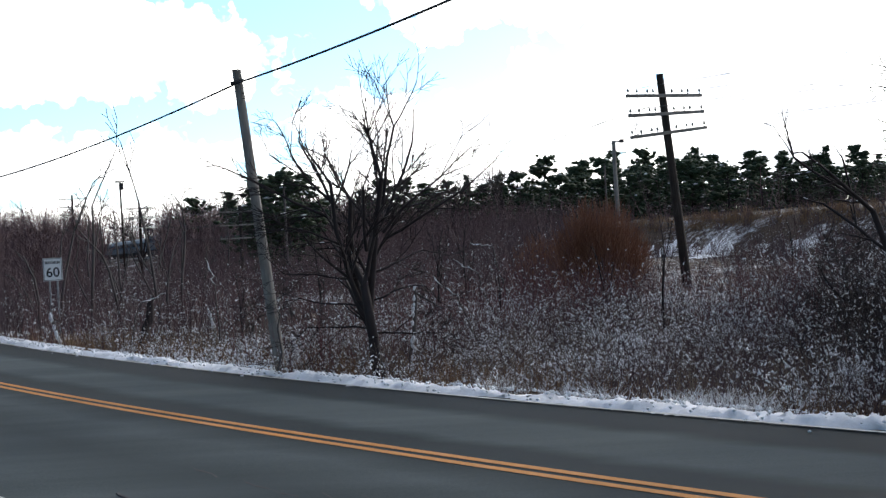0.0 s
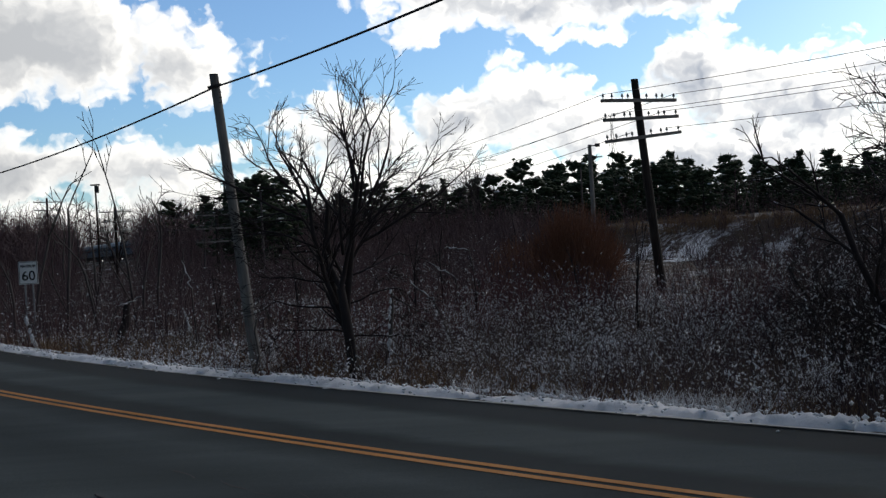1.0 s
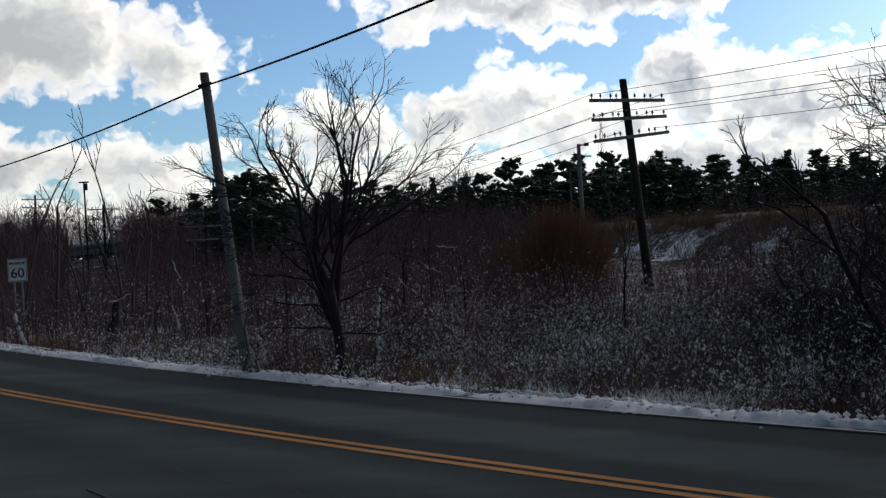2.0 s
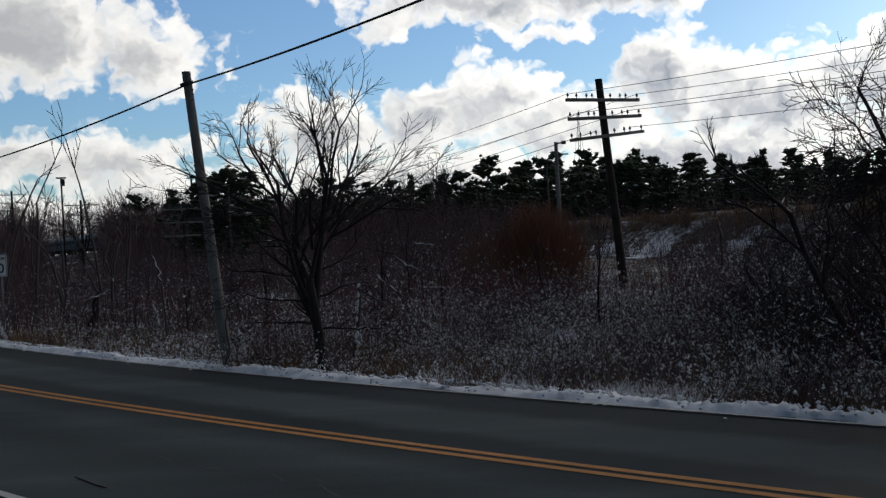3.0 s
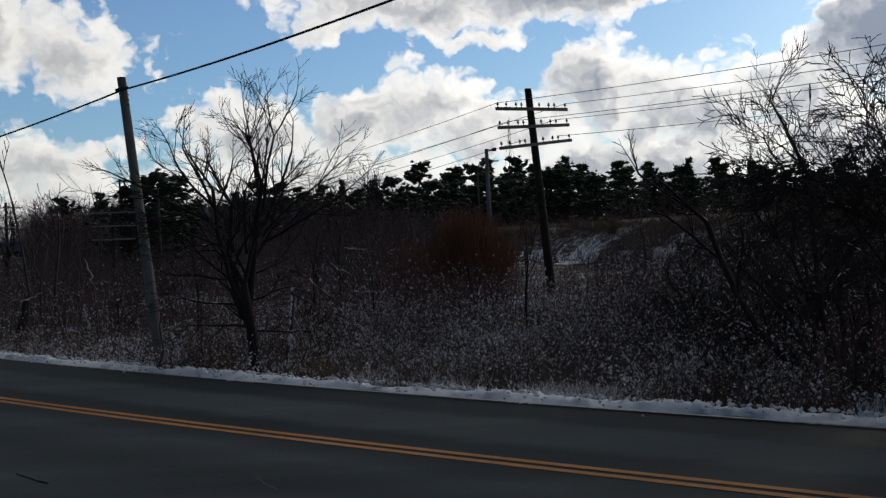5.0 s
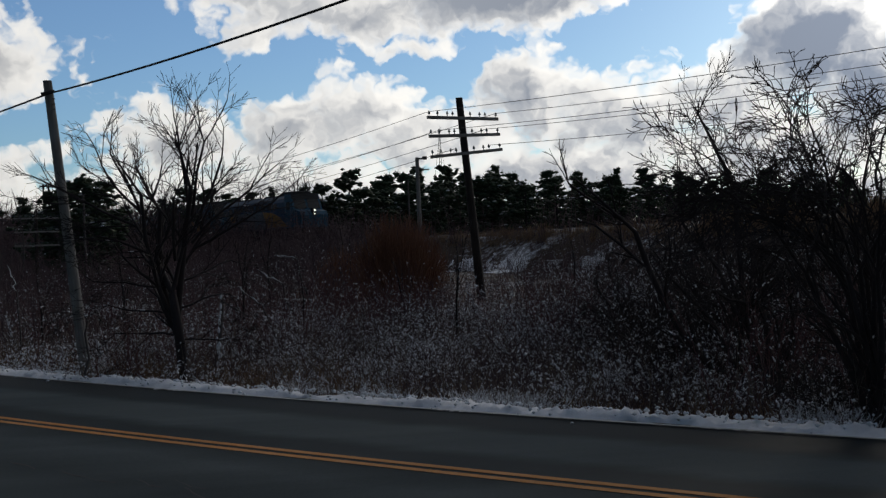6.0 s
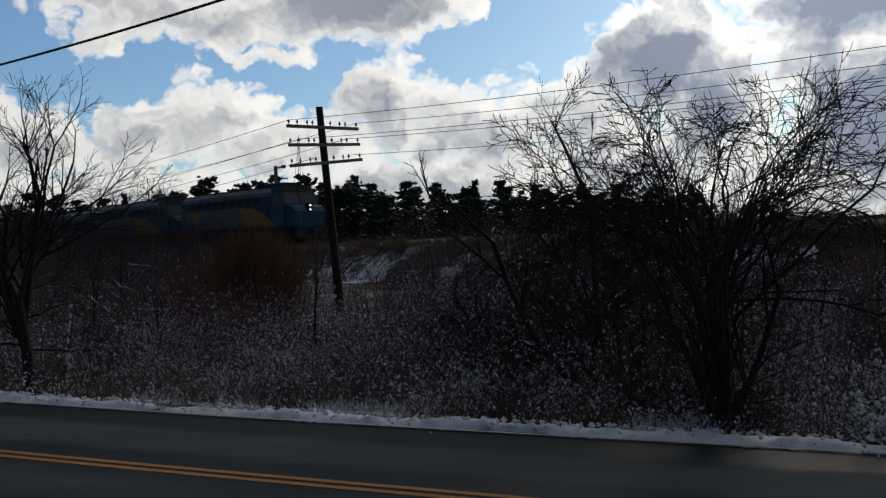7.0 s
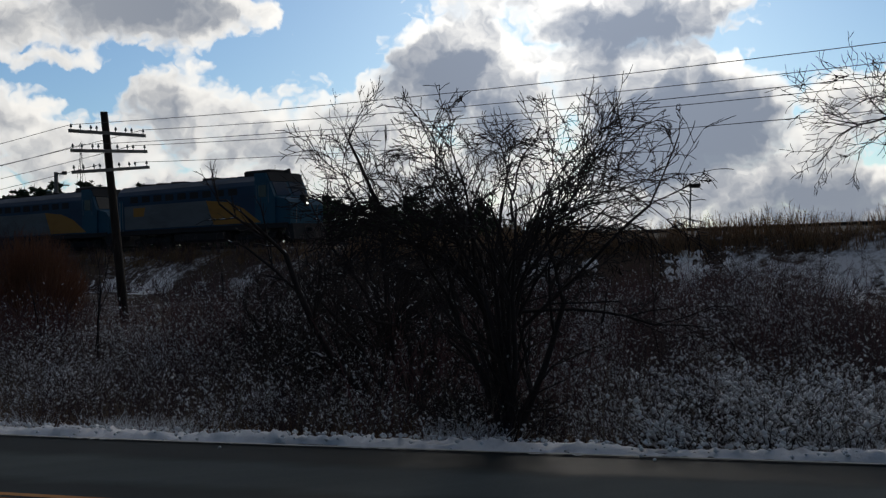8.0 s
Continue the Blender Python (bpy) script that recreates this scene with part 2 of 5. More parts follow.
OLD_WOOD = bark_mat("old_pole", (0.014, 0.011, 0.01), (0.06, 0.047, 0.038), 8)
NEEDLES = twig_mat("pine_needles", (0.018, 0.031, 0.018), (0.036, 0.058, 0.03), (0.066, 0.09, 0.048))
STEEL = paint_mat("dark_steel", (0.06, 0.06, 0.062), 0.55, (0.09, 0.06, 0.04), 0.6, 0.5)
BLACK = paint_mat("black_paint", (0.018, 0.018, 0.02), 0.6)
CABLE = paint_mat("black_cable", (0.015, 0.015, 0.016), 0.6)
WIRE = paint_mat("line_wire", (0.05, 0.055, 0.06), 0.5, metal=0.4)
CERAMIC = paint_mat("insulator_glass", (0.06, 0.08, 0.08), 0.25)
SIGN_WHITE = paint_mat("sign_white", (0.88, 0.88, 0.87), 0.4, (0.5, 0.48, 0.46), 0.2)
SIGN_BLACK = paint_mat("sign_black", (0.02, 0.02, 0.02), 0.5)
GALV = paint_mat("galvanised_steel", (0.35, 0.36, 0.37), 0.5, metal=0.6)
TEAL = paint_mat("teal_paint", (0.006, 0.085, 0.15), 0.45, amount=0.35)
NAVY = paint_mat("navy_paint", (0.006, 0.045, 0.1), 0.45, amount=0.35)
LOCO_GREY = paint_mat("grey_paint", (0.15, 0.165, 0.18), 0.5, amount=0.55)
LOCO_YELLOW = paint_mat("yellow_paint", (0.42, 0.19, 0.025), 0.45, amount=0.4)
STAINLESS = paint_mat("stainless", (0.13, 0.18, 0.23), 0.4, amount=0.4, metal=0.3)
GLASS = paint_mat("dark_glass", (0.02, 0.025, 0.03), 0.08, amount=0.05)
LAMP_ON = glow_mat("lit_lamp", (1.0, 0.95, 0.82), 2.6)


# ---------------------------------------------------------------- mesh helpers
def part(name, bm, material, parent=None, label="", smooth=False):
    me = bpy.data.meshes.new(name)
    bm.to_mesh(me)
    bm.free()
    me.materials.append(material)
    if smooth:
        me.polygons.foreach_set("use_smooth", [True] * len(me.polygons))
    ob = new(name, me)
    ob.parent = parent
    if label:
        tagged(ob, label)
    return ob


def quads_mesh(name, verts, faces, material, smooth=False):
    """A mesh from arrays: verts n x 3, faces m x 3 or m x 4."""
    me = bpy.data.meshes.new(name)
    k = faces.shape[1]
    me.vertices.add(len(verts))
    me.vertices.foreach_set("co", np.ascontiguousarray(verts, dtype=np.float32).ravel())
    me.loops.add(faces.size)
    me.loops.foreach_set("vertex_index", np.ascontiguousarray(faces, dtype=np.int32).ravel())
    me.polygons.add(len(faces))
    me.polygons.foreach_set("loop_start", np.arange(len(faces), dtype=np.int32) * k)
    if smooth:
        me.polygons.foreach_set("use_smooth", np.ones(len(faces), dtype=bool))
    me.update(calc_edges=True)
    me.validate()
    me.materials.append(material)
    return me


def unit(v):
    return v / np.maximum(np.linalg.norm(v, axis=1, keepdims=True), 1e-9)


def sticks_mesh(name, a, b, ra, rb, material, sides=3):
    """Tapered round sticks from a to b (n x 3) with radii ra, rb."""
    n = len(a)
    d = unit(b - a)
    ref = np.where(np.abs(d[:, 2:3]) < 0.9, np.array([[0, 0, 1.0]]), np.array([[1.0, 0, 0]]))
    u = unit(np.cross(d, ref))
    w = np.cross(d, u)
    rings = []
    for end, r in ((a, ra), (b, rb)):
        for j in range(sides):
            t = 2 * math.pi * j / sides
            rings.append(end + (u * math.cos(t) + w * math.sin(t)) * np.asarray(r).reshape(-1, 1))
    verts = np.stack(rings, 1).reshape(-1, 3)
    base = np.arange(n)[:, None] * 2 * sides
    faces = np.concatenate([base + np.array([[j, (j + 1) % sides, sides + (j + 1) % sides, sides + j]]) for j in range(sides)])
    return quads_mesh(name, verts, faces, material, smooth=sides > 3)


def tube_mesh(name, p, radius, material, sides=5):
    """One unbroken tube along the points p, with a radius at each."""
    n = len(p)
    d = unit(np.gradient(p, axis=0))
    ref = np.array([[0, 0, 1.0]]) if abs(d[:, 2]).mean() < 0.8 else np.array([[1.0, 0, 0]])
    u = unit(np.cross(d, ref))
    w = np.cross(d, u)
    r = np.broadcast_to(np.asarray(radius, float), (n,))[:, None]
    ring = np.stack([p + (u * math.cos(6.2832 * j / sides) + w * math.sin(6.2832 * j / sides)) * r for j in range(sides)], 1)
    i, j = np.meshgrid(np.arange(n - 1), np.arange(sides), indexing="ij")
    k = (j + 1) % sides
    faces = np.stack([i * sides + j, i * sides + k, (i + 1) * sides + k, (i + 1) * sides + j], 2).reshape(-1, 4)
    return quads_mesh(name, ring.reshape(-1, 3), faces, material, True)


def lumps_mesh(name, c, r, material, flat=0.7, rng=None):
    """Small uneven lumps of snow or needles: octahedra at c with radii r."""
    rng = rng or np.random.default_rng(1)
    n = len(c)
    dirs = np.array([[1, 0, 0], [-1, 0, 0], [0, 1, 0], [0, -1, 0], [0, 0, 1], [0, 0, -1]], float)
    k = rng.uniform(0.6, 1.4, (n, 6, 1))
    v = dirs[None] * k * np.asarray(r).reshape(-1, 1, 1) * np.array([1, 1, flat])
    turn = rng.uniform(0, 6.28, n)
    cs, sn = np.cos(turn)[:, None], np.sin(turn)[:, None]
    v = np.stack([v[..., 0] * cs - v[..., 1] * sn, v[..., 0] * sn + v[..., 1] * cs, v[..., 2]], 2)
    tri = np.array([[0, 2, 4], [2, 1, 4], [1, 3, 4], [3, 0, 4], [2, 0, 5], [1, 2, 5], [3, 1, 5], [0, 3, 5]])
    faces = (np.arange(n)[:, None, None] * 6 + tri[None]).reshape(-1, 3)
    return quads_mesh(name, (v + np.asarray(c)[:, None]).reshape(-1, 3), faces, material)


def darts_mesh(name, a, b, radius, material):
    """Three-sided spikes from a to b."""
    n = len(a)
    d = unit(b - a)
    u = unit(np.cross(d, np.array([[0.31, 0.52, 0.79]])))
    w = np.cross(d, u)
    ring = [a + (u * math.cos(t) + w * math.sin(t)) * radius for t in (0.0, 2.094, 4.189)]
    verts = np.stack([*ring, b], 1).reshape(-1, 3)
    faces = (np.arange(n)[:, None, None] * 4 + np.array([[0, 1, 3], [1, 2, 3], [2, 0, 3]])[None]).reshape(-1, 3)
    return quads_mesh(name, verts, faces, material)


def box(bm, x0, x1, y0, y1, z0, z1, bevel=0.0):
    r = bmesh.ops.create_cube(bm, size=1.0, matrix=Matrix.LocRotScale(((x0 + x1) / 2, (y0 + y1) / 2, (z0 + z1) / 2), None, (x1 - x0, y1 - y0, z1 - z0)))
    if bevel:
        edges = list({e for v in r["verts"] for e in v.link_edges})
        bmesh.ops.bevel(bm, geom=edges, offset=bevel, segments=2, affect="EDGES", profile=0.5)
    return bm


def rod(bm, a, b, r0, r1=None, sides=10):
    a, b = Vector(a), Vector(b)
    turn = (b - a).to_track_quat("Z", "Y").to_matrix().to_4x4()
    bmesh.ops.create_cone(bm, cap_ends=True, segments=sides, radius1=r0, radius2=r0 if r1 is None else r1, depth=(b - a).length, matrix=Matrix.Translation((a + b) / 2) @ turn)
    return bm


def prism(bm, outline, y0, y1):
    """An outline in x and z pulled from y0 to y1."""
    f = [bm.verts.new((x, y0, z)) for x, z in outline]
    g = [bm.verts.new((x, y1, z)) for x, z in outline]
    n = len(f)
    bm.faces.new(f)
    bm.faces.new(g[::-1])
    for i in range(n):
        bm.faces.new((f[i], g[i], g[(i + 1) % n], f[(i + 1) % n]))
    bmesh.ops.recalc_face_normals(bm, faces=bm.faces)
    return bm


def empty(name, m, label, category, group=""):
    ob = new(name)
    ob.matrix_world = m
    return tagged(ob, label, category, group)


# ---------------------------------------------------------------- plan
ALONG, ACROSS = np.array([0.676, -0.737]), np.array([0.737, 0.676])     # of the road
NEAR_EDGE, CENTRE, FAR_EDGE = 3.75, 7.67, 10.98
TRACK_N, TRACK_GO = np.array([0.877, 0.480]), np.array([0.480, -0.877])  # of the railway
TRACK_Q, RAIL_Z, SPEED = 50.9, 3.19, 21.9


def bend(u):
    """How far the road swings away at u metres along it."""
    u = np.asarray(u, float)
    s = np.clip(-u - 19, -13, 44)
    return 0.003 * s * s + 0.264 * np.clip(-u - 63, 0, None) + 0.078 * np.clip(u + 6, 0, None)


def polar(az, r):
    return np.array([r * math.sin(radians(az)), r * math.cos(radians(az))])


def soft_noise(x, y, scale, seed=0.0):
    return (np.sin(x / scale * 1.7 + seed) * np.cos(y / scale * 1.3 - seed * 2) + 0.5 * np.sin(x / scale * 3.9 - y / scale * 2.3 + seed * 3)) / 1.5


def land(x, y):
    """Height of the ground."""
    x, y = np.asarray(x, float), np.asarray(y, float)
    u = x * ALONG[0] + y * ALONG[1]
    d = x * ACROSS[0] + y * ACROSS[1] - bend(u)
    q = x * TRACK_N[0] + y * TRACK_N[1] + 55.7 - TRACK_Q
    field = np.interp(d, [-400, -30, -2, 1.5, 3.2, 11.6, 13.2, 18, 30, 60, 140], [-1, -0.3, 0.0, 0.35, -0.09, -0.09, -0.35, -0.3, 0.1, 0.5, 0.8])
    field = field + np.clip((d - 13) / 10, 0, 1) * 0.25 * soft_noise(x, y, 7.0)
    bank = np.interp(q, [40, 51.6, 59.8, 66, 75, 110, 170, 400], [-4.0, 2.75, 2.75, -0.3, 0.0, 2.5, 5.5, 9.0])
    bank = bank + np.where(q < 51, 0.22 * soft_noise(x, y, 4.0, 2.0), 0)
    beyond = np.clip((q - 66) / 8, 0, 1)
    r = np.hypot(x, y)
    field = field + np.clip((r - 345) / 150, 0, 1) * np.clip(-x / np.maximum(r, 1) / 0.2 - 0.6, 0, 1) * 13.0
    return np.where(q > 62, field * (1 - beyond) + bank * beyond, np.maximum(field, np.where(d > 12, bank, -9)))


def plan_point(u, d):
    """A place u metres along the road and d metres across it."""
    return ALONG * u + ACROSS * (d + float(bend(u)))


# ---------------------------------------------------------------- ground and road
def terrain():
    az = np.concatenate([np.linspace(-180, -34, 30), np.linspace(-33, 57, 190), np.linspace(58, 178, 26)])
    r = np.concatenate([[0.01], np.geomspace(1.2, 6, 8), np.linspace(6.4, 110, 170), np.geomspace(112, 3500, 40)])
    A, Rr = np.meshgrid(np.radians(az), r)
    x, y = Rr * np.sin(A) + 0.4, Rr * np.cos(A) - 1.0
    verts = np.stack([x, y, land(x, y)], 2).reshape(-1, 3)
    na, nr = len(az), len(r)
    i, j = np.meshgrid(np.arange(nr - 1), np.arange(na), indexing="ij")
    k = (j + 1) % na
    faces = np.stack([i * na + j, (i + 1) * na + j, (i + 1) * na + k, i * na + k], 2).reshape(-1, 4)
    tagged(new("ground", quads_mesh("ground", verts, faces, GROUND, True)), "frozen brown field with thin patchy snow", "ground", kind="structure")


def strip(name, u0, u1, d0, d1, z, material, steps, cross=1, crown=0.0):
    us, ds = np.linspace(u0, u1, steps + 1), np.linspace(d0, d1, cross + 1)
    U, D = np.meshgrid(us, ds, indexing="ij")
    DD = D + bend(U)
    x, y = U * ALONG[0] + DD * ACROSS[0], U * ALONG[1] + DD * ACROSS[1]
    zz = z + crown * (1 - ((D - CENTRE) / (FAR_EDGE - CENTRE + 0.6)) ** 2)
    verts = np.stack([x, y, zz], 2).reshape(-1, 3)
    m = cross + 1
    i, j = np.meshgrid(np.arange(steps), np.arange(cross), indexing="ij")
    faces = np.stack([i * m + j, (i + 1) * m + j, (i + 1) * m + j + 1, i * m + j + 1], 2).reshape(-1, 4)[:, ::-1]
    me = quads_mesh(name, verts, faces, material)
    uv = me.uv_layers.new(name="road")
    idx = np.empty(len(me.loops), dtype=np.int32)
    me.loops.foreach_get("vertex_index", idx)
    flat = np.stack([U.ravel() / 10, (D.ravel() - d0) / max(d1 - d0, 1e-6)], 1)
    uv.data.foreach_set("uv", flat[idx].astype(np.float32).ravel())
    return new(name, me)


def road():
    tagged(strip("road", -140, 80, NEAR_EDGE - 0.3, FAR_EDGE + 0.55, -0.02, ASPHALT, 160, 16, 0.03), "worn grey asphalt road, damp along its edges", "road", kind="structure")
    for off in (-0.105, 0.105):
        tagged(strip("centre_line", -140, 80, CENTRE + off - 0.056, CENTRE + off + 0.056, 0.0155, YELLOW, 160), "faded yellow painted centre line", "road marking", "double centre line", "structure")
    tagged(strip("edge_line", -140, 80, FAR_EDGE - 0.03, FAR_EDGE + 0.04, 0.008, WHITE_LINE, 160), "thin worn white edge line", "road marking", kind="structure")
    tagged(strip("edge_line", -140, 80, NEAR_EDGE + 0.2, NEAR_EDGE + 0.31, 0.004, WHITE_LINE, 160), "thin worn white edge line", "road marking", kind="structure")
    rng = np.random.default_rng(5)
    # cracks and a pot-holed seam in the near lane
    for u, d, n in ((-12.0, 5.95, 4), (-10.9, 5.9, 5), (-9.7, 5.98, 3), (-8.9, 5.92, 4), (-11.4, 4.85, 4), (-9.3, 6.12, 3)):
        a = []
        at = np.array([u, d])
        for i in range(n):
            nxt = at + [rng.uniform(0.12, 0.3), rng.normal(-0.02, 0.05)]
            a.append((np.append(plan_point(*at), -0.006), np.append(plan_point(*nxt), -0.006)))
            at = nxt
        A, B = np.array([p[0] for p in a]), np.array([p[1] for p in a])
        ob = new("road_crack", sticks_mesh("road_crack", A, B, rng.uniform(0.012, 0.024, n), rng.uniform(0.012, 0.022, n), BLACK))
        tagged(ob, "dark ragged crack in the asphalt", "crack", "cracks in the road")


def snow_bank():
    """The ploughed ridge along the far edge of the road."""
    rng = np.random.default_rng(11)
    us = np.arange(-110, 40, 0.07)
    prof = [(-0.4, 0.0), (-0.2, 0.45), (-0.08, 0.85), (0.06, 1.0), (0.2, 0.8), (0.34, 0.5), (0.5, 0.22), (0.75, 0.0)]
    n, m = len(us), len(prof)
    ph = rng.uniform(0, 6.28, 8)
    swell = 0.052 + 0.018 * np.sin(us * 0.7 + ph[0]) + 0.02 * np.sin(us * 1.9 + ph[1]) + 0.018 * np.sin(us * 4.3 + ph[2])
    wide = 0.56 + 0.14 * np.sin(us * 1.1 + ph[3]) + 0.12 * np.sin(us * 3.1 + ph[4])
    verts = np.zeros((n, m, 3))
    for j, (dx, h) in enumerate(prof):
        jit = rng.normal(0, 0.02, n)
        d = FAR_EDGE + 0.3 + dx * wide + jit * (1 if 0 < j < m - 1 else 2) + bend(us)
        verts[:, j, 0] = us * ALONG[0] + d * ACROSS[0]
        verts[:, j, 1] = us * ALONG[1] + d * ACROSS[1]
        verts[:, j, 2] = np.where(h > 0, h * swell + rng.normal(0, 0.02, n) * (h > 0.3), -0.035 if j == 0 else -0.3)
    i, j = np.meshgrid(np.arange(n - 1), np.arange(m - 1), indexing="ij")
    faces = np.stack([i * m + j, (i + 1) * m + j, (i + 1) * m + j + 1, i * m + j + 1], 2).reshape(-1, 4)[:, ::-1]
    ob = new("snow_bank", quads_mesh("snow_bank", verts.reshape(-1, 3), faces, SNOW, True))
    tagged(ob, "low ridge of white ploughed snow along the road", "snow bank", kind="structure")
    k = 2300
    u = rng.uniform(-45, 20, k)
    d = FAR_EDGE + 0.38 + rng.normal(0.08, 0.2, k)
    z = 0.09 * np.exp(-((d - FAR_EDGE - 0.4) / 0.25) ** 2) + 0.0
    dd = d + bend(u)
    c = np.stack([u * ALONG[0] + dd * ACROSS[0], u * ALONG[1] + dd * ACROSS[1], z], 1)
    tagged(new("snow_clods", lumps_mesh("snow_clods", c, rng.uniform(0.01, 0.04, k), SNOW, 0.8, rng)), "loose clods of ploughed snow", "snow", kind="stuff")


# ---------------------------------------------------------------- brush
def scatter(rng, n, az0, az1, r0, r1, keep=None):
    """Places in the field, even over the ground."""
    out = np.zeros((0, 2))
    while len(out) < n:
        az = np.radians(rng.uniform(az0, az1, n * 2))
        r = np.sqrt(rng.uniform(r0 * r0, r1 * r1, n * 2))
        p = np.stack([r * np.sin(az), r * np.cos(az)], 1)
        u = p @ ALONG
        d = p @ ACROSS - bend(u)
        q = p @ TRACK_N + 55.7 - TRACK_Q
        ok = (d > 11.75) & ((q < 52.5) | (q > 60))
        if keep is not None:
            ok &= keep(p, d, q)
        out = np.concatenate([out, p[ok]])
    return out[:n]


def shrubs(rng, at, height, stems, twigs, thick, spread=0.35, segs=3):
    """Sticks of many bare shrubs at once. Returns a, b, ra, rb."""
    n = len(at)
    base = np.repeat(np.column_stack([at, land(at[:, 0], at[:, 1]) - 0.05]), stems, 0)
    h = np.repeat(height, stems) * rng.uniform(0.55, 1.1, n * stems)
    base[:, :2] += rng.normal(0, 0.1, (n * stems, 2))
    lean = rng.normal(0, spread, (n * stems, 2))
    bow = rng.normal(0, spread * 0.5, (n * stems, 2))
    r = thick * rng.uniform(0.6, 1.3, n * stems) * (0.5 + 0.5 * h / max(height.mean(), 0.1))
    A, B, RA, RB = [], [], [], []
    pts = []
    for f in np.linspace(0, 1, segs + 1):
        p = base + np.column_stack([lean * (f * h)[:, None] + bow * (f * f * h)[:, None], f * h])
        if 0 < f:
            p = p + rng.normal(0, 0.025, p.shape) * h[:, None]
        pts.append(p)
    for i in range(segs):
        A.append(pts[i]), B.append(pts[i + 1]), RA.append(r * (1 - 0.8 * i / segs)), RB.append(r * (1 - 0.8 * (i + 1) / segs))
    P = np.stack(pts, 1)
    tips = [pts[-1]]
    for _ in range(twigs):
        f = rng.uniform(0.3, 0.97, n * stems) * segs
        i = np.minimum(f.astype(int), segs - 1)
        g = (f - i)[:, None]
        row = np.arange(n * stems)
        s = P[row, i] * (1 - g) + P[row, i + 1] * g
        way = unit(np.column_stack([rng.normal(0, 1, (n * stems, 2)), rng.uniform(0.3, 1.6, n * stems)]))
        e = s + way * (h * rng.uniform(0.1, 0.32, n * stems))[:, None]
        A.append(s), B.append(e), RA.append(r * 0.4), RB.append(r * 0.16)
        tips.append(e)
        tips.append(s)
    return np.concatenate(A), np.concatenate(B), np.concatenate(RA), np.concatenate(RB), np.concatenate(tips)


def stuff(name, mesh, label, category):
    return tagged(new(name, mesh), label, category, kind="stuff")


def in_gap(p):
    """The break in the trees through which the line is first seen."""
    az = np.degrees(np.arctan2(p[:, 0], p[:, 1]))
    return np.abs(az + 18.6) < 1.5


def lying_snow(name, rng, a, b, ra, share, label):
    """Short runs of snow on the upper side of sloping twigs."""
    slope = np.abs((b - a)[:, 2]) / np.maximum(np.linalg.norm(b - a, axis=1), 1e-6)
    pick = (rng.random(len(a)) < share * (1.25 - slope))
    s, e, r = a[pick], b[pick], ra[pick]
    f = rng.uniform(0, 0.9, (len(s), 1))
    g = f + rng.uniform(0.025, 0.08, (len(s), 1)) / np.maximum(np.linalg.norm(e - s, axis=1, keepdims=True), 0.08)
    up = np.array([0, 0, 1.0]) * (r * 0.7 + 0.003)[:, None]
    w = r * 0.6 + 0.005 + 0.011 * rng.random(len(s)) ** 2
    stuff(name, sticks_mesh(name, s + (e - s) * f + up, s + (e - s) * g + up, w, w * 0.5, SNOW), label, "snow")


def clumps(p, scale, seed):
    return np.clip(0.5 + 0.6 * soft_noise(p[:, 0], p[:, 1], scale, seed), 0, 1)


def lowered(p):
    """Brush is low and thin round the old pole and on the open slope behind it."""
    az = np.degrees(np.arctan2(p[:, 0], p[:, 1]))
    r = np.hypot(p[:, 0], p[:, 1])
    open_slope = np.exp(-((az - 7.8) / 2.9) ** 2) * np.clip((r - 22) / 16, 0.0, 1.25)
    slope = np.clip((p @ TRACK_N + 15.7 - TRACK_Q) / 6, 0, 1) * np.clip((az - 3) / 4, 0, 1)
    return 1 - 0.5 * np.maximum(open_slope, slope * 0.8)


def thinned(rng, p, d, q):
    return rng.random(len(p)) < lowered(p) ** 0.3


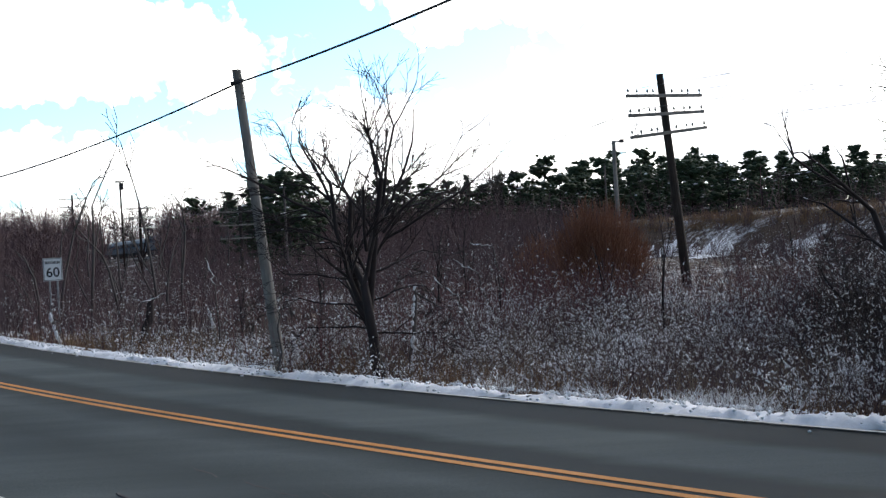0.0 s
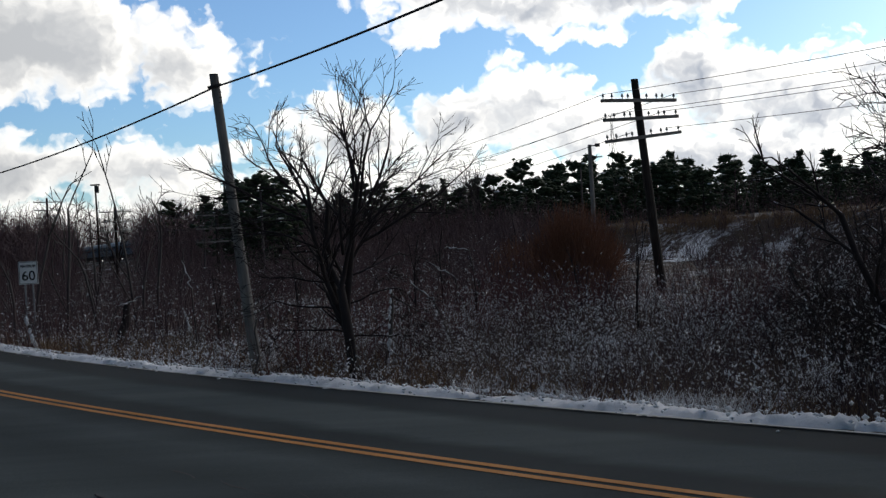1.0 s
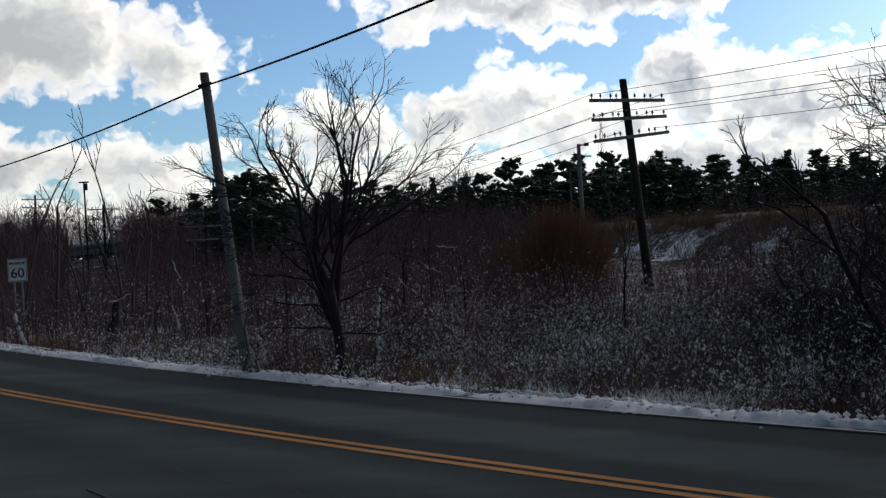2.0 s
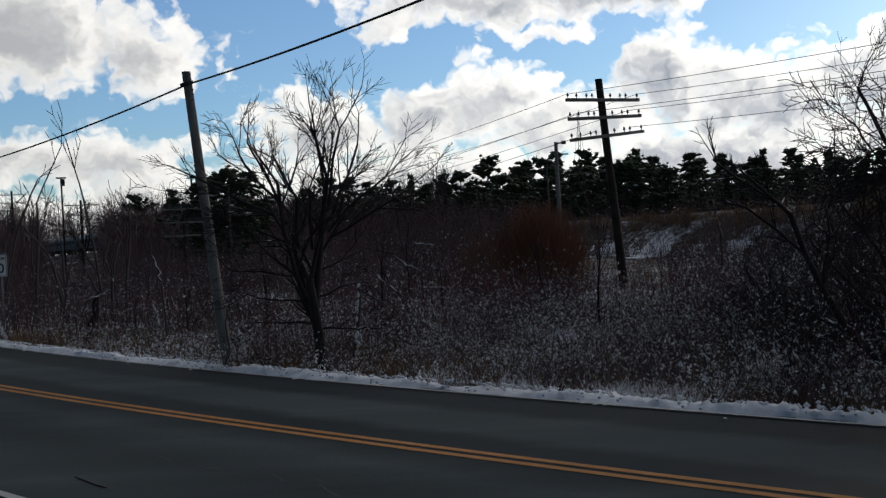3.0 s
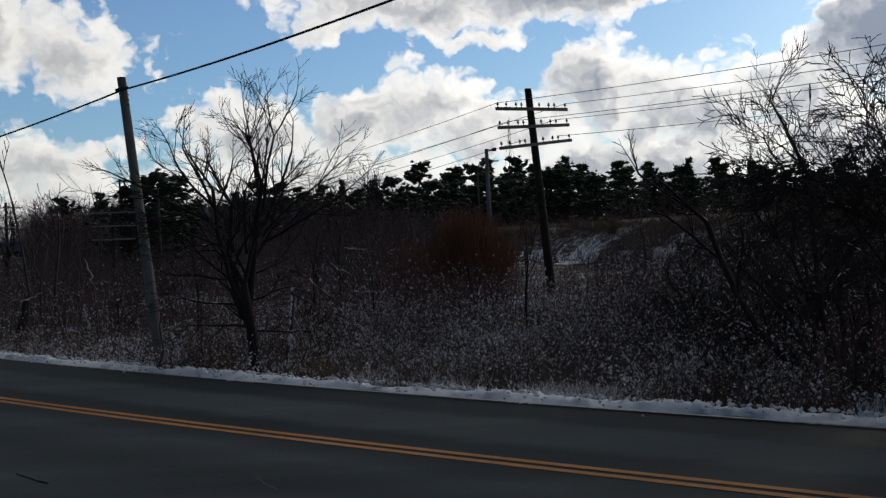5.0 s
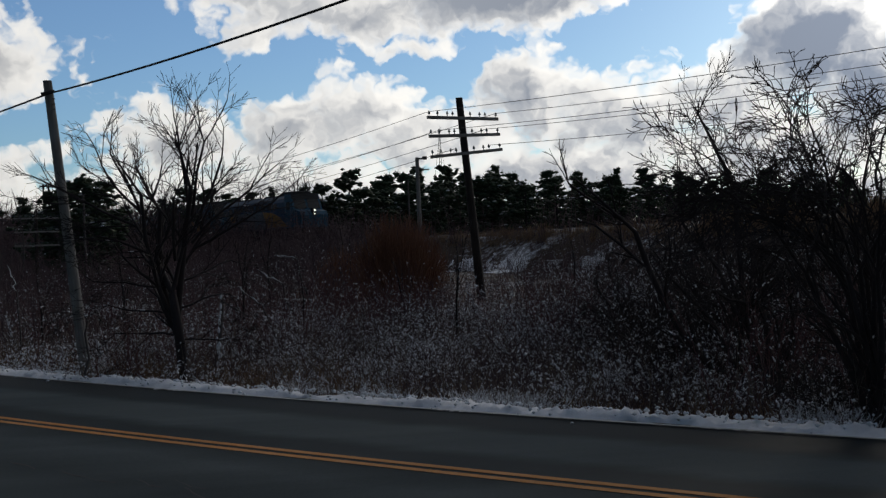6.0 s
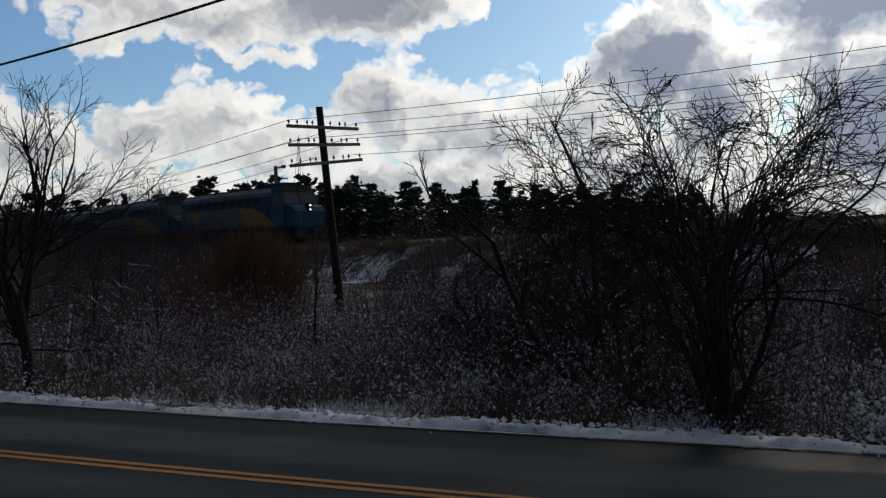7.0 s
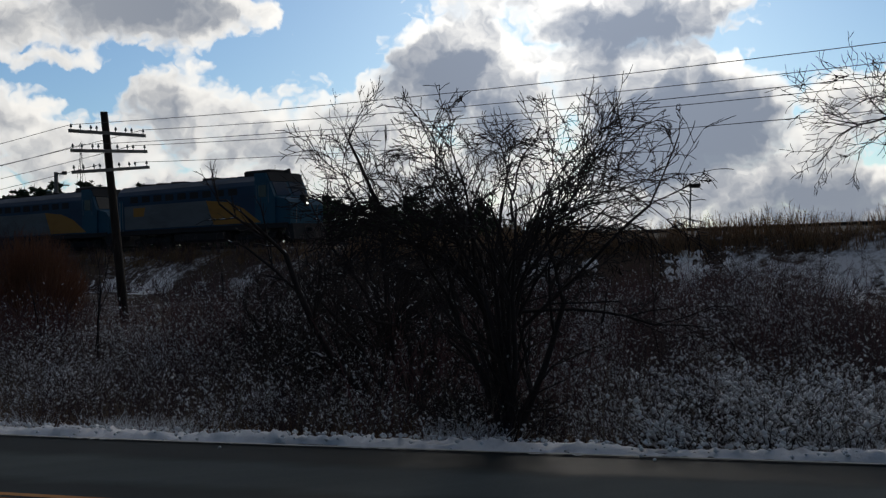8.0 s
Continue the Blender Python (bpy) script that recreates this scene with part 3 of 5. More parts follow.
def brush():
    rng = np.random.default_rng(21)
    # low snowy shrubs by the road
    at = scatter(rng, 4000, -27, 49, 13, 31, lambda p, d, q: thinned(rng, p, d, q))
    d = at @ ACROSS - bend(at @ ALONG)
    h = rng.uniform(0.5, 1.15, len(at)) * (0.55 + 0.8 * clumps(at, 3.1, 0.4)) * np.interp(d, [12, 14, 20], [0.6, 0.9, 1.35]) * lowered(at)
    a, b, ra, rb, tips = shrubs(rng, at, h, 5, 3, 0.0068, 0.32)
    stuff("roadside_brush", sticks_mesh("roadside_brush", a, b, ra, rb, TWIG), "bare brown knee-high shrubs dusted with snow", "brush")
    az = np.degrees(np.arctan2(tips[:, 0], tips[:, 1]))
    d = tips[:, :2] @ ACROSS - bend(tips[:, :2] @ ALONG)
    white = 0.01 + 0.26 * clumps(tips, 1.3, 2.2) ** 2 * (0.3 + clumps(tips, 5.5, 0.9)) * np.interp(d, [12, 17, 24], [1.5, 1.0, 0.6]) + 0.06 * np.exp(-((az - 38.5) / 3.6) ** 2)
    c = tips[rng.random(len(tips)) < white]
    stuff("snow_on_brush", lumps_mesh("snow_on_brush", c, 0.009 + 0.026 * rng.random(len(c)) ** 2, SNOW, 0.8, rng), "small clumps of snow on twigs", "snow")
    lying_snow("snow_lines", rng, a, b, ra, 0.12 + 5.5 * clumps(a, 1.3, 2.2) ** 3 * (0.25 + clumps(a, 5.5, 0.9)), "snow lying along thin twigs")
    # red-stemmed thickets
    at = scatter(rng, 1150, -27, 49, 14, 42, lambda p, d, q: (soft_noise(p[:, 0], p[:, 1], 5.0, 1.0) > 0.1) & thinned(rng, p, d, q))
    h = rng.uniform(0.9, 2.0, len(at)) * lowered(at)
    a, b, ra, rb, tips = shrubs(rng, at, h, 5, 4, 0.0078, 0.22)
    stuff("red_thicket", sticks_mesh("red_thicket", a, b, ra, rb, RED_TWIG), "bare thicket with dark red stems", "brush")
    lying_snow("snow_on_thicket", rng, a, b, ra, 0.3, "snow lying on red stems")
    # middle field
    at = scatter(rng, 2900, -28, 50, 29, 78, lambda p, d, q: (q < 50) & thinned(rng, p, d, q))
    h = rng.uniform(0.8, 2.1, len(at)) * (0.5 + 0.9 * clumps(at, 6.0, 1.4)) * lowered(at)
    a, b, ra, rb, tips = shrubs(rng, at, h, 4, 3, 0.0105, 0.28, 2)
    stuff("field_brush", sticks_mesh("field_brush", a, b, ra, rb, TWIG), "bare brown shrubs across the field", "brush")
    lying_snow("snow_on_field_brush", rng, a, b, ra, 0.14 + 0.9 * clumps(a, 3.5, 5.0), "snow lying on shrubs")
    # taller young growth, thickest towards the line's bend
    at = scatter(rng, 1650, -29, 3, 38, 120, lambda p, d, q: (q < 50) & ~(in_gap(p) & (np.hypot(p[:, 0], p[:, 1]) > 40)))
    r = np.hypot(at[:, 0], at[:, 1])
    h = rng.uniform(1.5, 3.4, len(at)) * np.interp(r, [38, 60, 120], [0.75, 1.1, 1.5]) * (0.6 + 0.6 * clumps(at, 8.0, 3.0))
    a, b, ra, rb, tips = shrubs(rng, at, h, 4, 5, 0.014, 0.2, 2)
    stuff("young_growth", sticks_mesh("young_growth", a, b, ra, rb, FAR_TWIG), "dense bare young growth, reddish brown", "brush")
    at = scatter(rng, 260, -20.8, -16.4, 42, 190, lambda p, d, q: q < 50)
    h = (EYE + 0.004 * np.hypot(at[:, 0], at[:, 1]) - land(at[:, 0], at[:, 1])) * rng.uniform(0.6, 1.05, len(at))
    a, b, ra, rb, tips = shrubs(rng, at, h, 4, 5, 0.016, 0.25, 2)
    stuff("low_growth", sticks_mesh("low_growth", a, b, ra, rb, FAR_TWIG), "low bare growth in a gap of the wood", "brush")
    # bare wood behind
    at = scatter(rng, 2300, -31, 1, 100, 200, lambda p, d, q: ~(in_gap(p) & (q < 66)))
    h = (EYE + 0.044 * np.hypot(at[:, 0], at[:, 1]) - land(at[:, 0], at[:, 1])) * rng.uniform(0.62, 1.04, len(at))
    a, b, ra, rb, tips = shrubs(rng, at, h, 3, 7, 0.075, 0.16, 2)
    stuff("bare_wood", sticks_mesh("bare_wood", a, b, ra, rb, FAR_TWIG), "bare grey-brown wood in the distance", "woods")
    at = scatter(rng, 1050, -30, -8, 205, 430, lambda p, d, q: ~(in_gap(p) & (q < 64)))
    h = (EYE + 0.046 * np.hypot(at[:, 0], at[:, 1]) - land(at[:, 0], at[:, 1])) * rng.uniform(0.65, 1.04, len(at))
    a, b, ra, rb, tips = shrubs(rng, at, h, 3, 6, 0.12, 0.16, 2)
    stuff("far_wood", sticks_mesh("far_wood", a, b, ra, rb, FAR_TWIG), "bare woodland on the horizon", "woods")
    at = scatter(rng, 1100, -2, 52, 75, 190, lambda p, d, q: q > 63)
    az = np.degrees(np.arctan2(at[:, 0], at[:, 1]))
    h = rng.uniform(2.6, 5.4, len(at)) * np.interp(az, [0, 16, 24, 30], [1.3, 1.15, 0.7, 0.35])
    a, b, ra, rb, tips = shrubs(rng, at, h, 3, 6, 0.026, 0.2, 2)
    stuff("bare_scrub", sticks_mesh("bare_scrub", a, b, ra, rb, FAR_TWIG), "bare scrub behind the railway", "woods")
    # dark tangle behind the thorn tree
    at = scatter(rng, 380, 12.5, 31, 17.5, 36, lambda p, d, q: d > 15)
    az, r = np.degrees(np.arctan2(at[:, 0], at[:, 1])), np.hypot(at[:, 0], at[:, 1])
    h = rng.uniform(0.42, 0.92, len(at)) * (0.75 + 0.4 * clumps(at, 2.4, 0.7)) * (EYE + 0.016 * r * np.interp(az, [12.5, 16, 20, 24, 28, 31], [-0.9, 0.5, 1.8, 2.3, 1.8, -0.3]))
    a, b, ra, rb, tips = shrubs(rng, at, h, 6, 6, 0.011, 0.3)
    stuff("dark_tangle", sticks_mesh("dark_tangle", a, b, ra, rb, DARK_TWIG), "dark tangle of bare thorny stems", "brush")
    lying_snow("snow_on_tangle", rng, a, b, ra, 0.28, "snow lying on dark stems")
    # scrub on the near shoulder of the line
    at = scatter(rng, 1600, -20, 20, 48, 170, lambda p, d, q: (q > 45) & (q < 53) & ~(in_gap(p)))
    a, b, ra, rb, tips = shrubs(rng, at, rng.uniform(0.6, 1.9, len(at)) * np.interp(np.degrees(np.arctan2(at[:, 0], at[:, 1])), [-3, 2.5, 4.8, 7, 14], [1.9, 1.7, 1.0, 0.65, 0.9]), 4, 4, 0.02, 0.3, 2)
    stuff("lineside_scrub", sticks_mesh("lineside_scrub", a, b, ra, rb, FAR_TWIG), "bare scrub along the shoulder of the railway", "brush")
    at = scatter(rng, 800, -6, 5.6, 60, 120, lambda p, d, q: (q > 44) & (q < 52.3))
    a, b, ra, rb, tips = shrubs(rng, at, rng.uniform(1.5, 3.2, len(at)) * np.interp(np.degrees(np.arctan2(at[:, 0], at[:, 1])), [2, 5.6], [1.0, 0.55]), 4, 4, 0.022, 0.25, 2)
    stuff("lineside_bushes", sticks_mesh("lineside_bushes", a, b, ra, rb, FAR_TWIG), "tall bare bushes that screen the railway", "brush")
    # pale dead weed stalks near the road
    at = scatter(rng, 1500, -27, 49, 13, 34, lambda p, d, q: d < 20)
    a, b, ra, rb, tips = shrubs(rng, at, rng.uniform(0.5, 1.2, len(at)), 3, 2, 0.005, 0.18, 2)
    stuff("weed_stalks", sticks_mesh("weed_stalks", a, b, ra, rb, STALK), "pale dead weed stalks", "weeds")
    c = tips[rng.random(len(tips)) < 0.25]
    stuff("snow_on_weeds", lumps_mesh("snow_on_weeds", c, rng.uniform(0.006, 0.02, len(c)), SNOW, 0.9, rng), "flecks of snow on weed heads", "snow")
    # snow-caked tufts just behind the ploughed ridge
    at = scatter(rng, 520, -2, 49, 12, 26, lambda p, d, q: (d < 13.4) & (soft_noise(p[:, 0], p[:, 1], 1.6, 6.0) > 0.0))
    a, b, ra, rb, tips = shrubs(rng, at, rng.uniform(0.12, 0.4, len(at)), 6, 2, 0.008, 0.5, 2)
    stuff("snowy_tufts", sticks_mesh("snowy_tufts", a, b, ra, rb, SNOW), "grass tufts caked with white snow", "grass")
    at = scatter(rng, 340, 34, 45, 11.5, 19, lambda p, d, q: (d < 17) & (soft_noise(p[:, 0], p[:, 1], 1.6, 2.0) > -0.25))
    a, b, ra, rb, tips = shrubs(rng, at, rng.uniform(0.25, 0.95, len(at)), 6, 3, 0.007, 0.6, 2)
    stuff("snowy_shrubs", sticks_mesh("snowy_shrubs", a, b, ra, rb, DARK_TWIG), "low shrubs bowed under white snow", "shrub")
    lying_snow("snow_on_low_shrubs", rng, a, b, ra, 1.6, "snow lying thick on low shrubs")
    c = tips[rng.random(len(tips)) < 0.1 + 0.6 * clumps(tips, 0.9, 1.1)]
    stuff("snow_pillows", lumps_mesh("snow_pillows", c, 0.012 + 0.034 * rng.random(len(c)) ** 2, SNOW, 0.9, rng), "pillows of snow on low shrubs", "snow")
    # dry grass at the verge and along the top of the bank
    at = scatter(rng, 1200, -27, 49, 13, 40, lambda p, d, q: (d < 15.0) & (soft_noise(p[:, 0], p[:, 1], 2.2, 4.0) > -0.2))
    az = np.degrees(np.arctan2(at[:, 0], at[:, 1]))
    a, b, ra, rb, tips = shrubs(rng, at, rng.uniform(0.25, 0.6, len(at)) * np.interp(az, [-5, 8], [1.2, 0.75]), 8, 0, 0.0045, 0.32, 2)
    stuff("verge_grass", sticks_mesh("verge_grass", a, b, ra, rb, STRAW), "dry brown grass behind the snow bank", "grass")
    at = scatter(rng, 2100, 5.5, 52, 40, 100, lambda p, d, q: (q > 50.3) & (q < 53.6) & (soft_noise(p[:, 0], p[:, 1], 2.6, 1.0) > -0.8))
    a, b, ra, rb, tips = shrubs(rng, at, rng.uniform(0.5, 1.4, len(at)) * np.interp(np.degrees(np.arctan2(at[:, 0], at[:, 1])), [17, 20], [0.45, 1.0]) * (0.55 + 0.7 * clumps(at, 3.0, 0.3)), 5, 1, 0.016, 0.2, 2)
    stuff("bank_grass", sticks_mesh("bank_grass", a, b, ra, rb, STRAW), "tall dry grass along the top of the embankment", "grass")


def snow_patches():
    """Ragged sheets of snow left lying on the open slope of the embankment."""
    for az0, az1, q0, q1, bare in ((4.8, 10.6, 44.0, 49.9, 0.25), (10.4, 16.0, 45.5, 50.0, 0.85), (33.5, 38.4, 45.5, 50.8, 0.35), (39.5, 46.5, 42.0, 50.0, 0.35), (26.5, 31.5, 45.0, 50.5, 0.5), (36.0, 42.0, 33.0, 41.0, 0.5)):
        na, nq = int((az1 - az0) / 0.045), int((q1 - q0) / 0.05)
        A, Q = np.meshgrid(np.radians(np.linspace(az0, az1, na)), np.linspace(q0, q1, nq), indexing="ij")
        r = (Q - 55.7 + TRACK_Q) / (np.sin(A) * TRACK_N[0] + np.cos(A) * TRACK_N[1])
        x, y = r * np.sin(A), r * np.cos(A)
        n = soft_noise(x, y, 1.7, 1.0 + az0) + 0.6 * soft_noise(x, y, 0.6, az0) + 0.5 * soft_noise(x + 0.3 * soft_noise(x, y, 0.4), y, 0.21, az0 * 2)
        rim = np.minimum(np.minimum(A - A[0, 0], A[-1, 0] - A) / (A[-1, 0] - A[0, 0]), np.minimum(Q - q0, q1 - Q) / (q1 - q0))
        n = n + np.clip(rim / 0.25, 0, 1) * 0.9 - 0.5
        z = land(x, y) + 0.05 + 0.05 * np.clip(n - bare, -0.3, 1)
        verts = np.stack([x, y, z], 2).reshape(-1, 3)
        i, j = np.meshgrid(np.arange(na - 1), np.arange(nq - 1), indexing="ij")
        i, j = i[(n > bare)[:-1, :-1]], j[(n > bare)[:-1, :-1]]
        faces = np.stack([i * nq + j, i * nq + j + 1, (i + 1) * nq + j + 1, (i + 1) * nq + j], 1)[:, ::-1]
        stuff("snow_patch", quads_mesh("snow_patch", verts, faces, SNOW, True), "ragged patch of thin snow on the embankment slope", "snow")


# ---------------------------------------------------------------- trees
def grow(rng, start, way, length, radius, depth, out, tips, kink=0.18, up=0.1, split=(2, 3), shrink=0.66, fan=0.6):
    """Grows one limb and its branches into out: (level, a, b, ra, rb)."""
    n = max(2, int(3 + depth * 0.7))
    p, d = np.array(start, float), np.array(way, float) / np.linalg.norm(way)
    r = radius
    marks = []
    for i in range(n):
        d = d + rng.normal(0, kink, 3) + np.array([0, 0, up])
        d /= np.linalg.norm(d)
        q = p + d * length / n
        r2 = r * (0.9 if depth else 0.8)
        out.append((depth, p, q, r, r2))
        p, r = q, r2
        marks.append((p, d, r))
    if depth == 0:
        tips.append(p)
        return
    for k in range(rng.integers(split[0], split[1] + 1)):
        b, e, rr = marks[-1] if k == 0 else marks[rng.integers(0, n)]
        side = rng.normal(0, 1, 3)
        side -= e * side.dot(e)
        side /= np.linalg.norm(side) + 1e-9
        f = fan * rng.uniform(0.35 if k == 0 else 0.7, 1.2)
        grow(rng, b, e + side * f, length * shrink * rng.uniform(0.75, 1.2), max(rr * (0.78 if k == 0 else 0.58), 0.002), depth - 1, out, tips, kink, up, split, shrink, fan)


def stick_part(name, rows, material, sides, parent, kind="", label=""):
    a, b = np.array([o[1] for o in rows]), np.array([o[2] for o in rows])
    p = new(name, sticks_mesh(name, a, b, np.array([o[3] for o in rows]), np.array([o[4] for o in rows]), material, sides))
    p.parent = parent
    return tagged(p, label, kind=kind)


def bare_tree(name, label, at, limbs, seed, material, category="tree", snow=0.0, sink=0.1, thin=0.006):
    """limbs: (way, length, radius, depth, start or its height, settings); the first is the trunk."""
    rng = np.random.default_rng(seed)
    ob = empty(name, pose(at[0], at[1], float(land(*at))), label, category)
    twigs, lying = [], []
    for i, (way, length, radius, depth, z, more) in enumerate(limbs):
        out, tips = [], []
        grow(rng, z if isinstance(z, tuple) else (rng.normal(0, 0.05), rng.normal(0, 0.05), z - sink), way, length, radius, depth, out, tips, **more)
        out = [(l, a, b, max(ra, thin), max(rb, thin * 0.6)) for l, a, b, ra, rb in out]
        stick_part("trunk" if i == 0 else "limb", [o for o in out if o[0] >= max(1, depth - 1)], material, 7, ob)
        twigs += [o for o in out if o[0] < max(1, depth - 1)]
        lying += [(l, a + (0, 0, ra * 0.6), a + (b - a) * 0.6 + (0, 0, rb * 0.6), ra * 0.75 + 0.003, rb * 0.5 + 0.002) for l, a, b, ra, rb in out if ra > thin * 1.25 and abs((b - a)[2]) < 0.7 * np.linalg.norm(b - a) and rng.random() < snow]
    if twigs:
        stick_part("crown", twigs, material, 4 if len(twigs) < 6000 else 3, ob, "stuff")
    if lying:
        stick_part("lying_snow", lying, SNOW, 4, ob, "stuff", "white snow lying on the branches")
    return ob


def trees():
    rng = np.random.default_rng(8)
    # forked tree beside the leaning pole
    stem = dict(kink=0.06, up=0.0, split=(5, 7), shrink=0.42, fan=0.75)
    more = dict(kink=0.07, up=0.0, split=(4, 6), shrink=0.54, fan=0.62)
    low = dict(kink=0.14, up=-0.01, split=(3, 4), shrink=0.6, fan=0.75)
    limbs = [((-0.08, 0.0, 1), 1.9, 0.12, 2, 0, dict(kink=0.05, up=0.02, split=(3, 4), shrink=0.5, fan=0.6)),
             ((-0.2, 0.05, 1), 2.2, 0.07, 3, (-0.12, 0.0, 1.2), stem), ((0.14, -0.05, 1), 2.4, 0.07, 3, (-0.02, 0.0, 1.3), stem), ((-0.3, -0.15, 1), 2.2, 0.055, 3, (-0.2, 0.0, 1.5), stem),
             ((-0.35, 0.0, 1), 1.25, 0.03, 3, (-0.6, 0.0, 3.3), more), ((-0.95, 0.0, 0.6), 1.7, 0.032, 3, (-0.45, 0.0, 2.9), more), ((-0.8, 0.1, 0.9), 1.35, 0.032, 3, (-0.5, 0.0, 3.2), more), ((-0.9, -0.1, 0.4), 1.1, 0.025, 3, (-0.4, 0.0, 2.5), more),
             ((-0.28, 0.0, 1), 1.3, 0.03, 3, (0.3, 0.0, 3.5), more), ((0.1, 0.1, 1), 1.45, 0.035, 3, (0.33, 0.0, 3.2), more), ((0.4, 0.0, 1), 1.5, 0.035, 3, (0.35, 0.0, 2.9), more), ((0.85, 0.1, 0.75), 1.5, 0.032, 3, (0.3, 0.0, 2.7), more), ((0.95, 0.0, 0.5), 1.7, 0.03, 3, (0.35, 0.0, 2.6), more),
             ((0.1, 0.7, 0.9), 1.5, 0.035, 3, (0.0, 0.1, 2.4), more), ((-0.1, -0.7, 0.9), 1.4, 0.035, 3, (0.0, -0.1, 2.4), more),
             ((-1.0, 0.1, 0.1), 1.4, 0.022, 4, (-0.15, 0.0, 1.9), low), ((-1.0, 0.1, 0.3), 1.2, 0.022, 4, (-0.15, 0.0, 1.4), low), ((1.0, -0.1, 0.2), 1.0, 0.022, 4, (0.05, 0.0, 1.5), low), ((-0.8, 0.3, 0.35), 1.1, 0.022, 4, (-0.1, 0.0, 1.0), low), ((0.8, 0.3, 0.35), 1.1, 0.022, 4, (0.1, 0.0, 2.0), low), ((0.9, -0.3, 0.1), 0.9, 0.02, 4, (0.05, 0.0, 0.9), low)]
    bare_tree("bare_tree", "bare forked tree with fine upswept twigs beside a leaning pole", polar(-7.2, 21.8), limbs, 3, BARK, snow=0.06, thin=0.0052)
    # the spreading thorn tree by the road: a fan of stems under a flat-topped crown
    arch = dict(kink=0.15, up=-0.055, split=(4, 6), shrink=0.58, fan=0.85)
    stem = dict(kink=0.05, up=0.01, split=(4, 5), shrink=0.46, fan=0.75)
    limbs = []
    for i in range(9):
        t = 6.28 * i / 9 + rng.uniform(-0.3, 0.3)
        s = rng.uniform(0.1, 0.42)
        limbs.append(((math.cos(t) * s, math.sin(t) * s, 1), rng.uniform(1.9, 2.3), rng.uniform(0.04, 0.06), 3, 0, stem))
    for i in range(20):
        t = 6.28 * i / 10 + rng.uniform(-0.2, 0.2)
        z = rng.uniform(1.6, 2.9)
        k = 0.16 * z
        out = (math.cos(t) * k, math.sin(t) * k, z)
        s = rng.uniform(0.45, 0.9)
        limbs.append(((math.cos(t) * s, math.sin(t) * s, 1), rng.uniform(1.0, 1.45), rng.uniform(0.015, 0.021), 3, out, arch))
    side = np.array([math.cos(radians(26.7)), -math.sin(radians(26.7))])

    def over(x, z):
        return (float(side[0] * x), float(side[1] * x), z)
    limbs.append(((*(side * 0.8), 0.75), 2.2, 0.03, 4, over(0.25, 1.5), dict(kink=0.05, up=0.0, split=(4, 5), shrink=0.36, fan=0.9)))
    limbs.append(((*(side * 0.9), 0.35), 1.2, 0.013, 3, over(0.5, 2.7), arch))
    limbs.append(((*(side * 0.8), 0.4), 1.2, 0.013, 3, over(0.1, 2.9), arch))
    limbs.append(((*(side * -0.8), 0.7), 1.5, 0.035, 4, over(-0.4, 2.2), arch))
    limbs.append(((*(side * -0.9), 0.3), 1.1, 0.013, 3, over(-0.4, 2.5), arch))
    limbs.append(((*(side * 1.0), 0.1), 1.7, 0.025, 3, over(0.2, 1.7), dict(kink=0.1, up=-0.02, split=(3, 4), shrink=0.45, fan=0.7)))
    bare_tree("thorn_tree", "dark many-stemmed thorn tree with a flat-topped spreading crown", polar(26.7, 13.9), limbs, 14, BARK, snow=0.05, thin=0.0066)
    low = dict(kink=0.26, up=0.0, split=(3, 4), shrink=0.7, fan=0.9)
    for i, (az, r) in enumerate(((25.0, 14.2), (27.2, 14.4), (26.2, 14.8), (23.4, 16.0))):
        limbs = [((math.cos(k * 1.05) * 0.6, math.sin(k * 1.05) * 0.6, 1), 0.52, 0.024, 4, 0, low) for k in range(5)]
        bare_tree("thorn_shrub", "dense tangled thorn shrub, dark and bare", polar(az, r), limbs, 114 + i, BARK, "shrub", snow=0.02, thin=0.004)
    # slender tree behind it
    more = dict(kink=0.13, up=0.05, split=(3, 5), shrink=0.5, fan=0.7)
    limbs = [((0, 0, 1), 3.4, 0.065, 4, 0, more), ((0.15, 0.1, 1), 2.9, 0.05, 4, 0.3, more), ((-0.25, 0, 1), 2.7, 0.05, 4, 0.5, more), ((0.3, 0, 1), 1.9, 0.04, 4, 0.6, more), ((-0.4, 0.1, 1), 1.6, 0.04, 4, 0.7, more), ((-0.2, -0.1, 1), 1.9, 0.04, 4, 0.9, more)]
    bare_tree("slender_tree", "slender upright bare tree among shrubs", polar(20.9, 21.5), limbs, 5, BARK, snow=0.05)
    # gnarled low trees that lean out over the brush
    more = dict(kink=0.22, up=0.02, split=(3, 4), shrink=0.56, fan=0.9)
    limbs = [((-1.0, 0.1, 1.0), 3.3, 0.075, 3, 0, dict(kink=0.08, up=0.0, split=(5, 6), shrink=0.36, fan=0.85)), ((-0.3, 0, 1), 1.6, 0.06, 4, 0, more), ((-0.8, 0.2, 0.6), 1.7, 0.05, 4, 0.4, more), ((0.3, 0.1, 1), 1.5, 0.06, 4, 0, more), ((-0.5, 0, 0.9), 1.9, 0.05, 4, 0.1, more)]
    bare_tree("leaning_tree", "gnarled bare tree leaning over snowy brush", polar(20.6, 19.0), limbs, 31, BARK, snow=0.2, thin=0.0055)
    bare_tree("leaning_tree", "second gnarled bare tree in a snowy thicket", polar(17.0, 24.0), [limbs[1], limbs[2], limbs[3], limbs[4]], 32, BARK, snow=0.15, thin=0.0055)
